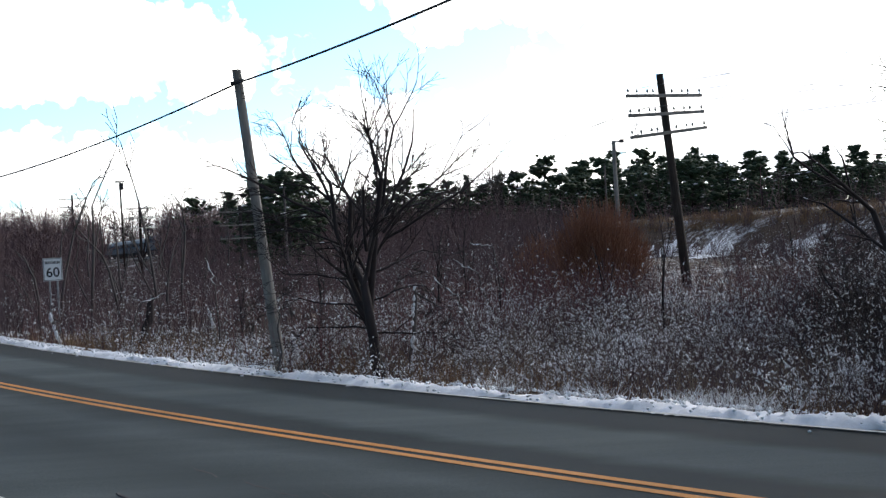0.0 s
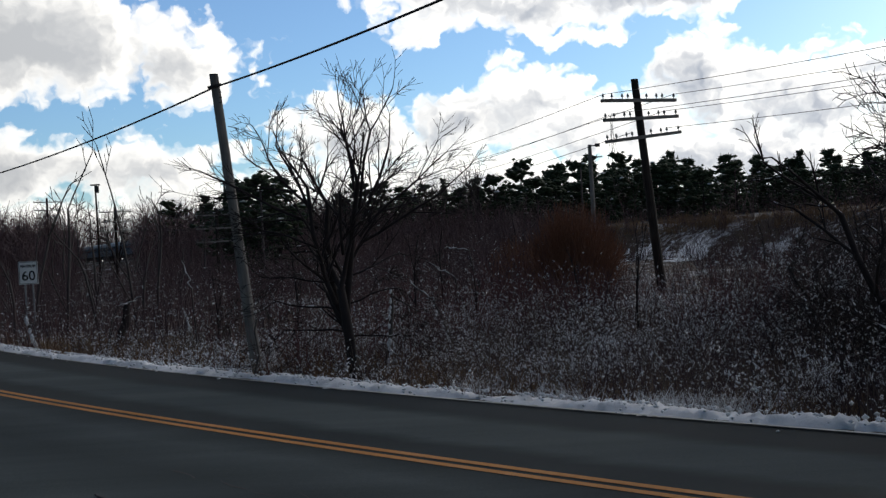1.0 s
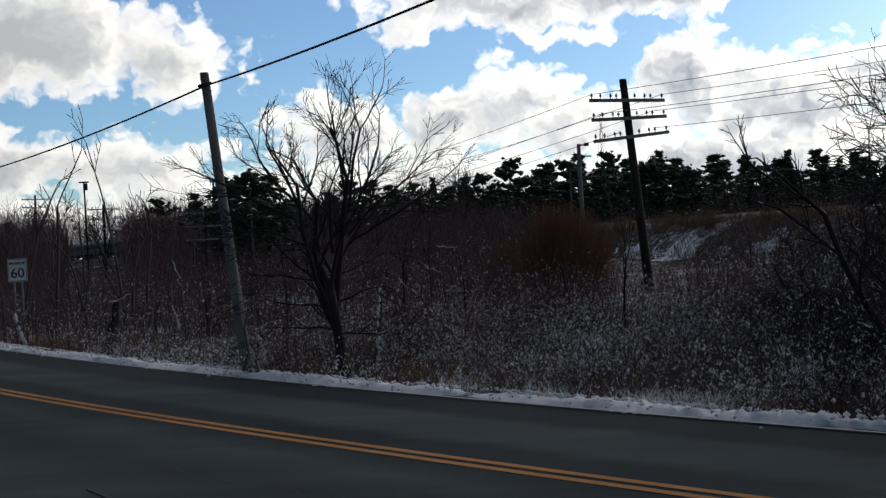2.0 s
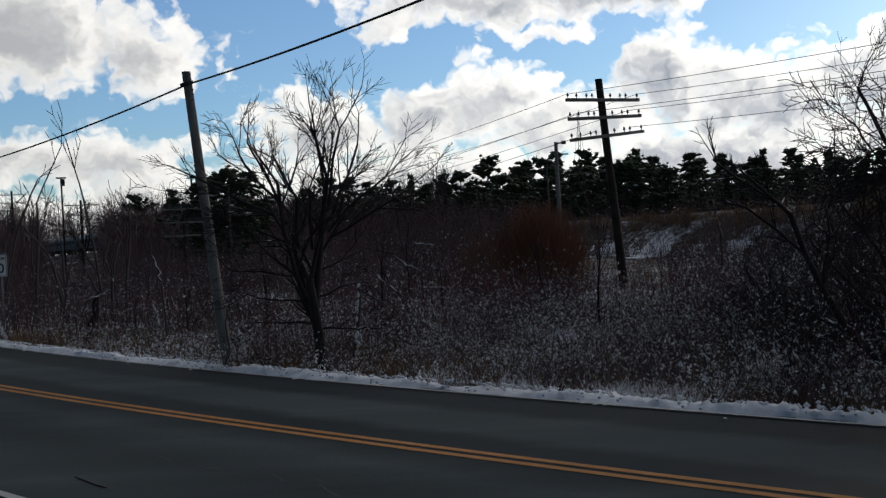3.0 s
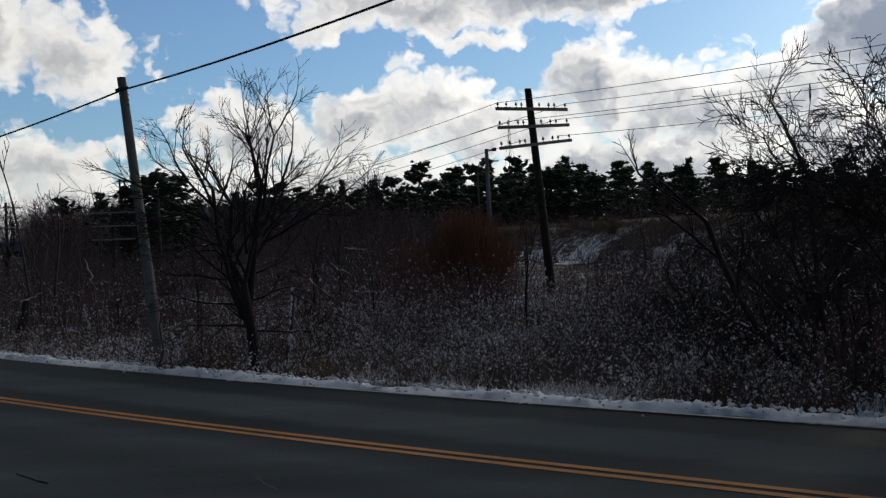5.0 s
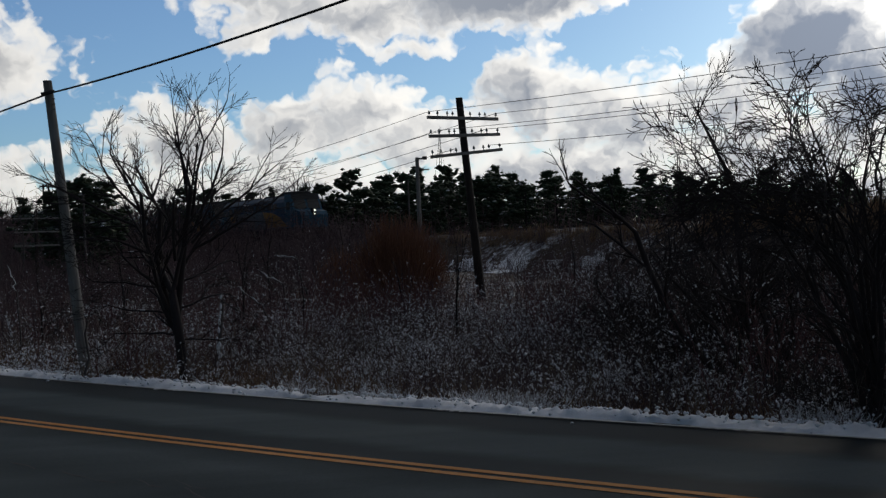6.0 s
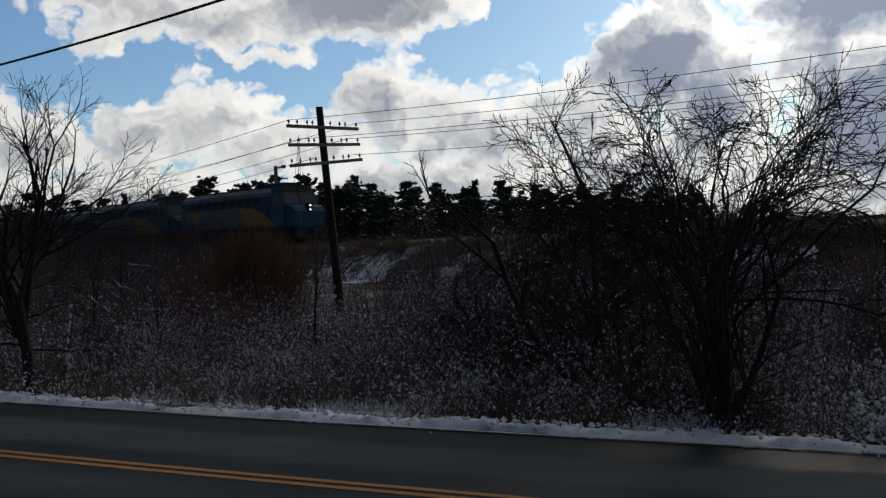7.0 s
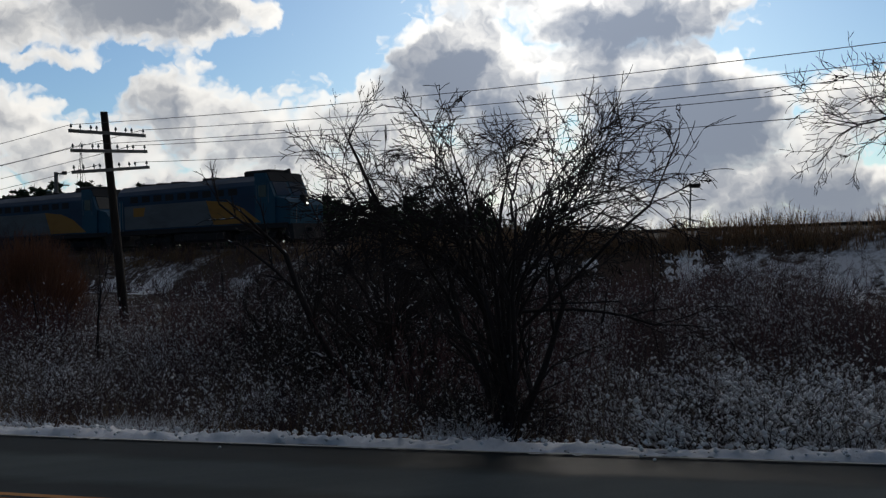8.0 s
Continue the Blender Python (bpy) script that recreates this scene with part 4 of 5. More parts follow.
    limbs = [((-0.5, 0, 1), 1.7, 0.07, 5, 0, more), ((0.2, 0, 1), 1.6, 0.06, 5, 0, more), ((-0.9, 0.2, 0.8), 1.6, 0.05, 4, 0.3, more), ((0.6, -0.2, 0.8), 1.3, 0.045, 4, 0.4, more)]
    bare_tree("low_tree", "low crooked bare tree with snow on its branches", polar(22.4, 18.4), limbs, 33, BARK, snow=0.1, thin=0.0055)
    # at the far end of the bank, only its twigs reach in
    more = dict(kink=0.2, up=-0.02, split=(3, 4), shrink=0.6, fan=0.75)
    limbs = [((0.3, -0.2, 1), 3.2, 0.07, 1, 0, more), ((-0.6, 0.66, 0.7), 1.0, 0.022, 4, (0.2, -0.2, 3.2), more), ((-0.65, 0.7, 0.25), 1.1, 0.022, 4, (0.2, -0.2, 3.1), more), ((-0.4, 0.45, 1.0), 1.0, 0.022, 4, (0.3, -0.2, 3.2), more)]
    bare_tree("roadside_tree", "bare tree with drooping twigs by the road", polar(48.6, 12.6), limbs, 41, BARK, thin=0.004)
    # dead stems in the wet ground
    dry = dict(kink=0.06, up=0.04, split=(2, 3), shrink=0.45, fan=0.6)
    for i, (az, r, lean, tall) in enumerate(((-18.9, 44, -0.25, 4.5), (-19.0, 47, 0.06, 4.9), (-16.9, 45, 0.05, 3.5), (-16.2, 46, -0.06, 5.2), (-22.5, 43, -0.2, 3.5), (-15.2, 60, 0.0, 3.4), (-14.2, 75, 0.0, 6.0), (-20.4, 45, -0.05, 7.2), (-17.2, 46, 0.06, 7.4), (-21.8, 47, 0.03, 6.0))):
        bare_tree("dead_tree", "dead grey broken-topped tree stem", polar(az, r), [((lean, 0, 1), tall * 0.66, 0.065, 3, 0, dry), ((lean * 2 + 0.1, 0.1, 1), tall * 0.3, 0.03, 2, tall * 0.3, dry)], 50 + i, GREY_BARK, snow=0.08, thin=0.016)
    thin = dict(kink=0.05, up=0.15, split=(2, 3), shrink=0.4, fan=0.45)
    for i, (az, r, tall) in enumerate(((6.6, 28, 3.1), (-2.6, 40, 3.6), (-9.6, 36, 3.4), (4.2, 34, 2.2), (12.5, 30, 2.4), (14.4, 40, 2.6), (17.0, 30, 2.6), (-13.5, 34, 2.4), (31.5, 22, 2.2), (34.0, 26, 2.0), (40.0, 22, 1.8), (-1.0, 30, 2.2), (-4.2, 33, 3.2), (1.2, 50, 4.2))):
        bare_tree("sapling", "thin upright bare sapling", polar(az, r), [((0.03 * (-1) ** i, 0, 1), tall * 0.6, 0.035, 3, 0, thin), ((0.25, 0.1, 1), tall * 0.35, 0.016, 2, tall * 0.15, thin)], 70 + i, BARK, snow=0.06, thin=0.008)
    # round-crowned trees far off
    crown = dict(kink=0.1, up=0.05, split=(3, 4), shrink=0.64, fan=0.75)
    for i, (az, r, tall) in enumerate(((-18.2, 150, 10.0), (-8.0, 95, 7.0), (-7.0, 110, 7.5), (-3.0, 120, 7.0), (-0.5, 115, 8.0), (-23.5, 140, 8.0))):
        bare_tree("distant_tree", "bare round-crowned tree in the distance", polar(az, r), [((0, 0, 1), tall * 0.42, 0.2, 4, 0, crown), ((0.3, 0, 1), tall * 0.4, 0.12, 3, tall * 0.15, crown), ((-0.3, 0, 1), tall * 0.4, 0.12, 3, tall * 0.15, crown)], 90 + i, BARK, thin=0.025)
    willow()
    stumps()


def willow():
    rng = np.random.default_rng(61)
    for az, r, w, h, n in ((3.9, 38, 1.75, 3.0, 1100), (1.0, 47, 1.3, 2.2, 350)):
        c = polar(az, r)
        t, s = rng.uniform(0, 6.28, n), np.sqrt(rng.random(n))
        z0 = float(land(*c))
        a = np.column_stack([s * 0.5 * w * np.cos(t), s * 0.5 * w * np.sin(t), np.full(n, -0.1)])
        dome = np.sqrt(np.clip(1.15 - s * s, 0.05, 1))
        tip = np.column_stack([s * w * np.cos(t), s * w * np.sin(t), h * dome * rng.uniform(0.75, 1.08, n)])
        mid = (a + tip) / 2 + np.column_stack([rng.normal(0, 0.08, (n, 2)), np.full(n, 0.15)])
        f = rng.uniform(0.2, 0.9, (n, 1))
        s1 = mid * (1 - f) + tip * f
        e1 = s1 + np.column_stack([rng.normal(0, 0.15, (n, 2)), rng.uniform(0.2, 0.5, n)])
        ob = empty("willow_shrub", pose(c[0], c[1], z0), "dense domed shrub of rust-brown bare twigs", "shrub", "willow shrubs")
        A, B = np.concatenate([a, mid, s1]), np.concatenate([mid, tip, e1])
        RA, RB = np.concatenate([np.full(n, 0.014), np.full(n, 0.01), np.full(n, 0.006)]), np.concatenate([np.full(n, 0.01), np.full(n, 0.004), np.full(n, 0.003)])
        for name, lo, hi in (("stem_mass", 0, n), ("twig_mass", n, 3 * n)):
            p = tagged(new(name, sticks_mesh(name, A[lo:hi], B[lo:hi], RA[lo:hi], RB[lo:hi], WILLOW)), kind="stuff")
            p.parent = ob


def stumps():
    """Broken stems with snow on them."""
    rng = np.random.default_rng(63)
    for az, r, tall, lean, width, mat, cap in ((-5.5, 22.6, 1.8, (0.1, 0), 0.05, GREY_BARK, True), (-18.05, 36, 1.5, (0.28, 0), 0.15, BARK, False), (-21.6, 36, 1.0, (-0.3, 0), 0.07, GREY_BARK, True), (-14.7, 38, 0.9, (-0.2, 0), 0.05, GREY_BARK, True), (-10.9, 25, 0.9, (0.0, 0), 0.06, GREY_BARK, True)):
        at = polar(az, r)
        z = float(land(*at))
        ob = empty("broken_stem", pose(at[0], at[1], z), "broken dead stem" + (" capped with white snow" if cap else ", dark and leaning"), "dead tree", "broken stems")
        f = np.linspace(-0.15, 1, 8)
        way = np.column_stack([lean[0] * tall * f + rng.normal(0, 0.02, 8), lean[1] * tall * f, tall * f])
        stem = new("stem", tube_mesh("stem", way, width * np.array([1.1, 1, 0.97, 0.9, 0.86, 0.8, 0.7, 0.15]), mat, 8))
        stem.parent = ob
        if cap:
            bm = bmesh.new()
            for i in range(22):
                f = rng.uniform(0.05, 1.0)
                bmesh.ops.create_icosphere(bm, subdivisions=1, radius=width * rng.uniform(0.45, 1.0), matrix=Matrix.Translation((lean[0] * tall * f + rng.normal(0, width * 0.35), -width * 0.75, tall * f)) @ Matrix.Diagonal((0.8, 0.8, 1.5, 1)))
            tagged(part("snow_cap", bm, SNOW, ob, "white snow stuck to the stem"), kind="stuff")
            bm = bmesh.new()
            a = Vector((lean[0] * tall * 0.9, 0, tall * 0.92))
            b = a + Vector((rng.uniform(0.3, 0.7), 0, -rng.uniform(0.15, 0.4)))
            rod(bm, a, b, width * 0.45, width * 0.2, 6)
            part("branch", bm, mat, ob)


def fallen_branches():
    """Bent branches hung with snow in the brush: bearing and height of both ends in degrees, distance."""
    rng = np.random.default_rng(64)
    for az0, el0, az1, el1, r in BRANCHES:
        a, b = (np.append(polar(az, r), EYE + r * math.tan(radians(el))) for az, el in ((az0, el0), (az1, el1)))
        low = a if a[2] < b[2] else b
        high = b if a[2] < b[2] else a
        foot = low + (low - high) * 0.8
        foot[2] = min(foot[2], low[2] - 0.3, float(land(foot[0], foot[1])) - 0.05)
        f = np.linspace(0, 1, 9)[:, None]
        p = np.concatenate([foot + (low - foot) * np.linspace(0, 1, 5)[:-1, None], low + (high - low) * f]) + rng.normal(0, 0.03, (13, 3))
        base = np.append(foot[:2], float(land(foot[0], foot[1])))
        ob = empty("fallen_branch", pose(*base), "bent dead branch with white snow along its top", "branch", "snowy branches")
        stem = new("stem", tube_mesh("stem", p - base, np.linspace(0.022, 0.006, 13), GREY_BARK, 6))
        stem.parent = ob
        top = p[4:] - base + np.array([0, -0.008, 0.014])
        snow = new("snow_cap", tube_mesh("snow_cap", top, rng.uniform(0.004, 0.017, 9) * np.array([0.3, 0.8, 1, 1.2, 0.5, 1, 1, 0.6, 0.2]), SNOW, 6))
        snow.parent = ob
        tagged(snow, "white snow on the branch")


def conifer(rng, name, tall, wide, kind):
    """One evergreen: trunk, whorls of boughs and many needle tufts."""
    ob = empty(name, Matrix(), "dark green " + ("pine with an open irregular crown" if kind == "pine" else "pointed spruce"), "tree", "evergreen trees")
    a, b, ra, rb, c, cr = [], [], [], [], [], []
    lean = rng.normal(0, 0.02, 2)
    n = 15
    for i in range(n):
        f = (i + rng.uniform(0, 1)) / n
        lo = 0.08 if kind == "pine" else 0.05
        z = tall * (lo + (1 - lo) * f)
        reach = wide * ((0.55 + 0.45 * math.sin(f * 2.6 + 0.3)) * (1 - f ** 4 * 0.75) if kind == "pine" else (1 - f) * 0.9 + 0.06)
        for k in range(rng.integers(4, 7)):
            t = rng.uniform(0, 6.28)
            L = reach * rng.uniform(0.55, 1.15)
            rise = rng.uniform(-0.05, 0.3) if kind == "pine" else rng.uniform(-0.3, 0.0)
            s = np.array([lean[0] * z, lean[1] * z, z])
            e = s + np.array([math.cos(t) * L, math.sin(t) * L, L * rise])
            a.append(s), b.append(e), ra.append(0.05), rb.append(0.015)
            for m in range(6):
                g = rng.uniform(0.3, 1.05)
                c.append(s * (1 - g) + e * g + rng.normal(0, 0.14, 3))
                cr.append(rng.uniform(0.15, 0.33) * (1.1 if kind == "pine" else 0.8))
    bm = bmesh.new()
    rod(bm, (0, 0, -0.4), (lean[0] * tall, lean[1] * tall, tall * 0.97), tall * 0.018, 0.03, 7)
    part("trunk", bm, BARK, ob)
    p = tagged(new("bough_mass", sticks_mesh("bough_mass", np.array(a), np.array(b), np.array(ra), np.array(rb), BARK)), kind="stuff")
    p.parent = ob
    c, cr = np.array(c), np.array(cr)
    p = tagged(new("needles", lumps_mesh("needles", c, cr, NEEDLES, 0.6, rng)), kind="stuff")
    p.parent = ob
    # bristling needle sprays round the tufts
    k = rng.integers(0, len(c), 1050)
    d = unit(rng.normal(0, 1, (1050, 3)) + np.array([0, 0, 0.45]))
    p = tagged(new("sprays", darts_mesh("sprays", c[k], c[k] + d * rng.uniform(0.22, 0.5, (1050, 1)), 0.055, NEEDLES)), kind="stuff")
    p.parent = ob
    pick = rng.random(len(c)) < 0.05
    p = tagged(new("lying_snow", lumps_mesh("lying_snow", c[pick] + np.array([0, 0, 0.14]), cr[pick] * 0.8, SNOW, 0.3, rng)), kind="stuff")
    p.parent = ob
    return ob


def evergreens():
    rng = np.random.default_rng(77)
    kinds = [conifer(rng, "pine_tree", 8.0, 2.6, "pine"), conifer(rng, "pine_tree", 8.0, 3.1, "pine"), conifer(rng, "pine_tree", 8.0, 2.2, "pine"), conifer(rng, "spruce_tree", 8.0, 2.0, "spruce")]
    spots = []
    # the ridge of pines beyond the railway: bearing, distance, height of the top above the eye in degrees
    for az in np.arange(0.6, 30.0, 0.7):
        top = np.interp(az, [0.6, 2.0, 6, 12, 17, 20, 24, 30], [2.8, 3.8, 3.9, 3.55, 3.3, 3.0, 2.7, 2.2])
        for r in (128, 150):
            spots.append((az + rng.uniform(-0.5, 0.5), r + rng.uniform(-12, 12), top + rng.uniform(-0.75, 0.25) - (0.6 if r < 140 else 0), 0))
    for az in np.arange(-13.5, 27.0, 0.9):
        spots.append((az + rng.uniform(-0.4, 0.4), 165 + rng.uniform(-8, 12), rng.uniform(1.5, 2.6), 3))
    for az, r, top, k in ((-11.9, 92, 3.6, 1), (-11.1, 90, 4.05, 0), (-10.4, 94, 3.7, 2), (-12.6, 95, 3.2, 1), (-14.0, 130, 3.0, 3), (-15.6, 135, 2.9, 0), (-13.8, 128, 2.6, 2), (-6.5, 130, 3.3, 1), (-5.4, 128, 3.3, 0), (-4.4, 130, 2.95, 2), (-3.2, 126, 3.0, 1), (-2.3, 124, 3.2, 3), (-1.6, 128, 2.8, 0), (-0.6, 126, 3.1, 3), (0.2, 124, 3.2, 1), (-7.5, 135, 2.8, 2)):
        spots.append((az, r, top, k))
    for i, (az, r, top, k) in enumerate(spots):
        at = polar(az, r)
        z = float(land(*at))
        tall = max(2.5, EYE + r * math.tan(radians(top)) - z)
        src = kinds[k if i >= len(spots) - 16 else (i * 7 + i // 3) % 4]
        s = tall / 8.0
        m = pose(at[0], at[1], z, 0, 0, rng.uniform(0, 360))
        ob = copy_thing(src, m)
        ob.scale = (s * rng.uniform(0.95, 1.35), s * rng.uniform(0.95, 1.35), s)
    for ob in kinds:
        for o in (*ob.children_recursive, ob):
            bpy.data.objects.remove(o)


# ---------------------------------------------------------------- poles, wires, sign
def sagging(name, a, b, sag, radius, material, label, group, steps=24, sides=5):
    a, b = np.array(a, float), np.array(b, float)
    f = np.linspace(0, 1, steps + 1)[:, None]
    p = a * (1 - f) + b * f
    p[:, 2] -= sag * 4 * (f * (1 - f))[:, 0]
    ob = new(name, tube_mesh(name, p, radius, material, sides))
    return tagged(ob, label, "cable", group)


def round_pole(bm, a, b, r0, r1, steps=7, sides=12):
    rng = np.random.default_rng(4)
    a, b = Vector(a), Vector(b)
    old = None
    for i in range(steps + 1):
        f = i / steps
        c = a.lerp(b, f)
        r = r0 + (r1 - r0) * f
        ring = [bm.verts.new((c.x + math.cos(6.2832 * j / sides) * r * rng.uniform(0.96, 1.04), c.y + math.sin(6.2832 * j / sides) * r * rng.uniform(0.96, 1.04), c.z)) for j in range(sides)]
        if old:
            for j in range(sides):
                bm.faces.new((old[j], old[(j + 1) % sides], ring[(j + 1) % sides], ring[j]))
        old = ring
    bm.faces.new(old)
    return bm


def roadside_pole():
    foot, head = polar(-11.55, 23.6), polar(-12.83, 23.6)
    z = float(land(*foot))
    top = EYE + 23.6 * math.tan(radians(8.62))
    ob = empty("utility_pole", pose(foot[0], foot[1], z), "grey weathered wooden utility pole leaning beside the road", "utility pole")
    d = head - foot
    part("post", round_pole(bmesh.new(), (-d[0] * 0.03, -d[1] * 0.03, -0.4), (d[0], d[1], top - z), 0.125, 0.085), POLE_WOOD, ob, smooth=False)
    k = (EYE + 23.6 * math.tan(radians(7.98)) - z) / (top - z)
    bm = bmesh.new()
    c = Vector((d[0] * k, d[1] * k, (top - z) * k))
    rod(bm, c + Vector((-0.13, -0.1, 0)), c + Vector((0.13, -0.1, 0.05)), 0.03, 0.03, 8)
    part("clamp", bm, STEEL, ob, "dark steel cable clamp")
    for i in range(3):
        part("bolt", rod(bmesh.new(), c + Vector((0.08, -0.08, -0.1 - i * 0.1)), c + Vector((0.13, -0.1, -0.1 - i * 0.1)), 0.01, 0.01, 6), STEEL, ob)
    hook = np.array([foot[0] + c.x, foot[1] + c.y - 0.1, z + c.z])
    left = np.append(polar(-27.5, 47.0), EYE + 47.0 * math.tan(radians(3.55)))
    right = np.append(polar(14.0, 11.2), EYE + 11.2 * math.tan(radians(16.3)))
    sagging("overhead_cable", hook, left, 0.35, 0.02, CABLE, "thick black overhead cable", "cables on the roadside pole")
    sagging("overhead_cable", hook, right, 0.12, 0.02, CABLE, "thick black overhead cable", "cables on the roadside pole")


BRANCHES = [(-4.33, -1.56, -2.93, -2.7, 25), (-14.86, -0.1, -14.56, -1.42, 30), (-17.94, -1.96, -16.79, -1.61, 31), (-2.35, -0.15, -1.23, -0.27, 33), (-3.18, -0.89, -1.98, -1.58, 30), (-11.42, -2.16, -11.57, -2.84, 22)]
ARM_DIR, WIRE_GO = np.array([0.834, 0.552]), np.array([0.552, -0.834])


def telegraph_pole(foot, lean, tall, arms, pins, base_r, label, snow=True, tilt=(0, 0, 0)):
    z = float(land(*foot))
    ob = empty("telegraph_pole", pose(foot[0], foot[1], z), label, "telegraph pole", "telegraph poles along the railway")
    part("post", round_pole(bmesh.new(), (-lean[0] * 0.05, -lean[1] * 0.05, -0.4), (lean[0], lean[1], tall), base_r, base_r * 0.72), OLD_WOOD, ob)
    ends = []
    for i, (zz, half) in enumerate(arms):
        c = Vector((lean[0] * zz / tall, lean[1] * zz / tall, zz))
        way = Vector((ARM_DIR[0], ARM_DIR[1], tilt[i % 3]))
        turn = way.to_track_quat("X", "Z").to_matrix().to_4x4()
        bm = box(bmesh.new(), -half, half, -0.16, -0.06, -0.055, 0.055, 0.008)
        arm = part("crossarm", bm, POLE_WOOD, ob, "weathered wooden crossarm")
        arm.matrix_local = Matrix.Translation(c) @ turn
        for s in (-1, 1):
            bm = rod(bmesh.new(), (s * half * 0.3, -0.17, -0.03), (s * 0.05, -0.12, -0.5), 0.014, 0.014, 6)
            br = part("brace", bm, STEEL, ob)
            br.matrix_local = arm.matrix_local
        row = []
        for x in pins:
            bm = rod(bmesh.new(), (x * half, -0.11, 0.05), (x * half, -0.11, 0.14), 0.013, 0.013, 6)
            rod(bm, (x * half, -0.11, 0.12), (x * half, -0.11, 0.17), 0.045, 0.04, 8)
            rod(bm, (x * half, -0.11, 0.17), (x * half, -0.11, 0.23), 0.034, 0.018, 8)
            ins = part("insulator", bm, CERAMIC, arm, "dark glass insulator on a pin")
            row.append(np.array((ob.matrix_world.to_translation() + (Matrix.Translation(c) @ turn) @ Vector((x * half, -0.11, 0.2)))[:]))
        ends.append(row)
    return ends


def telegraph_line():
    pins = (-0.95, -0.72, -0.45, -0.3, 0.2, 0.47, 0.63, 0.95)
    r = 40.0
    foot = polar(7.95, r)
    z = float(land(*foot))
    head = polar(7.22, r)
    top = EYE + r * math.tan(radians(7.35))
    tall = top - z
    up = lambda el: EYE + r * math.tan(radians(el)) - z
    a = telegraph_pole(foot, head - foot, tall, ((up(6.32), 1.62), (up(5.47), 1.62), (up(4.58), 1.65)), pins, 0.165, "old dark telegraph pole with three crossarms, leaning", tilt=(0.02, 0.05, 0.1))
    rows = [a]
    for az, r, el in ((-13.4, 85.0, 2.1), (-18.15, 118.0, 2.5), (-21.2, 146.0, 3.1)):
        f = polar(az, r)
        zz = float(land(*f))
        t = EYE + r * math.tan(radians(el)) - zz
        rows.append(telegraph_pole(f, (0.05, 0.05), t + 0.5, ((t, 1.6), (t - 0.95, 1.6), (t - 1.9, 1.6)), pins, 0.16, "far telegraph pole with three crossarms above the brush"))
    for near, far in zip(rows, rows[1:]):
        for i, j in ((0, 0), (0, 7), (1, 1), (1, 6), (2, 3)):
            sagging("telegraph_wire", near[i][j], far[i][j], 0.7, 0.011, WIRE, "thin sagging telegraph wire", "telegraph wires", 16, 3)
    # towards the next pole, out of view past the thorn tree
    step = np.array([*(WIRE_GO * 52.0), 0.6])
    for i, j in ((0, 0), (0, 7), (1, 1), (1, 6), (2, 6)):
        sagging("telegraph_wire", a[i][j], a[i][j] + step, 0.75, 0.011, WIRE, "thin sagging telegraph wire", "telegraph wires", 28, 3)


def far_poles():
    for name, az, r, el, rad, mat, lab, cat in (
        ("signal_mast", 5.0, 98, 4.45, 0.2, POLE_WOOD, "pale pole with a small lamp head at its top", "pole"),
        ("thin_post", 4.5, 100, 3.35, 0.09, GREY_BARK, "thin grey post behind the railway", "pole"),
        ("wooden_pole", -18.95, 125, 3.85, 0.11, OLD_WOOD, "far wooden pole with a small box near its top", "pole"),
        ("wooden_pole", -12.95, 118, 3.7, 0.11, OLD_WOOD, "far paired wooden pole", "pole"),
        ("wooden_pole", -12.72, 118, 3.7, 0.11, OLD_WOOD, "far paired wooden pole", "pole"),
        ("thin_post", -11.2, 80, 3.2, 0.08, GREY_BARK, "thin bare grey post before a spruce", "pole"),
        ("lamp_post", 35.6, 96, 3.0, 0.09, GALV, "far street lamp post behind the embankment", "lamp post"),
    ):
        f = polar(az, r)
        z = float(land(*f))
        t = EYE + r * math.tan(radians(el)) - z
        ob = empty(name, pose(f[0], f[1], z, 0, 0, -az), lab, cat)
        lean = 0.35 if name == "lamp_post" else 0.0
        part("post", round_pole(bmesh.new(), (0, 0, -0.3), (lean, 0, t), rad, rad * 0.75), mat, ob)
        if name == "signal_mast":
            part("arm", box(bmesh.new(), 0, 0.75, -0.06, 0.06, t - 0.14, t - 0.04, 0.01), STEEL, ob)
            part("lamp_head", box(bmesh.new(), 0.45, 0.85, -0.15, 0.15, t - 0.2, t + 0.08, 0.04), STEEL, ob, "dark lamp housing")
            part("bracket", box(bmesh.new(), 0, 1.0, -0.05, 0.05, t - 1.1, t - 1.0, 0.01), STEEL, ob)
        if name == "lamp_post":
            part("lamp_head", box(bmesh.new(), lean - 0.1, lean + 0.75, -0.2, 0.2, t - 0.05, t + 0.3, 0.05), STEEL, ob, "dark box-shaped lamp head")
        if name == "wooden_pole" and az < -15:
            part("box", box(bmesh.new(), -0.1, 0.35, -0.2, 0.2, t - 0.9, t - 0.2, 0.03), STEEL, ob)
            part("crossarm", box(bmesh.new(), -0.5, 0.5, -0.06, 0.06, t - 0.15, t, 0.01), OLD_WOOD, ob)
        elif name == "wooden_pole":
            part("crossarm", box(bmesh.new(), -0.35, 0.35, -0.06, 0.06, t - 0.3, t - 0.15, 0.01), OLD_WOOD, ob)


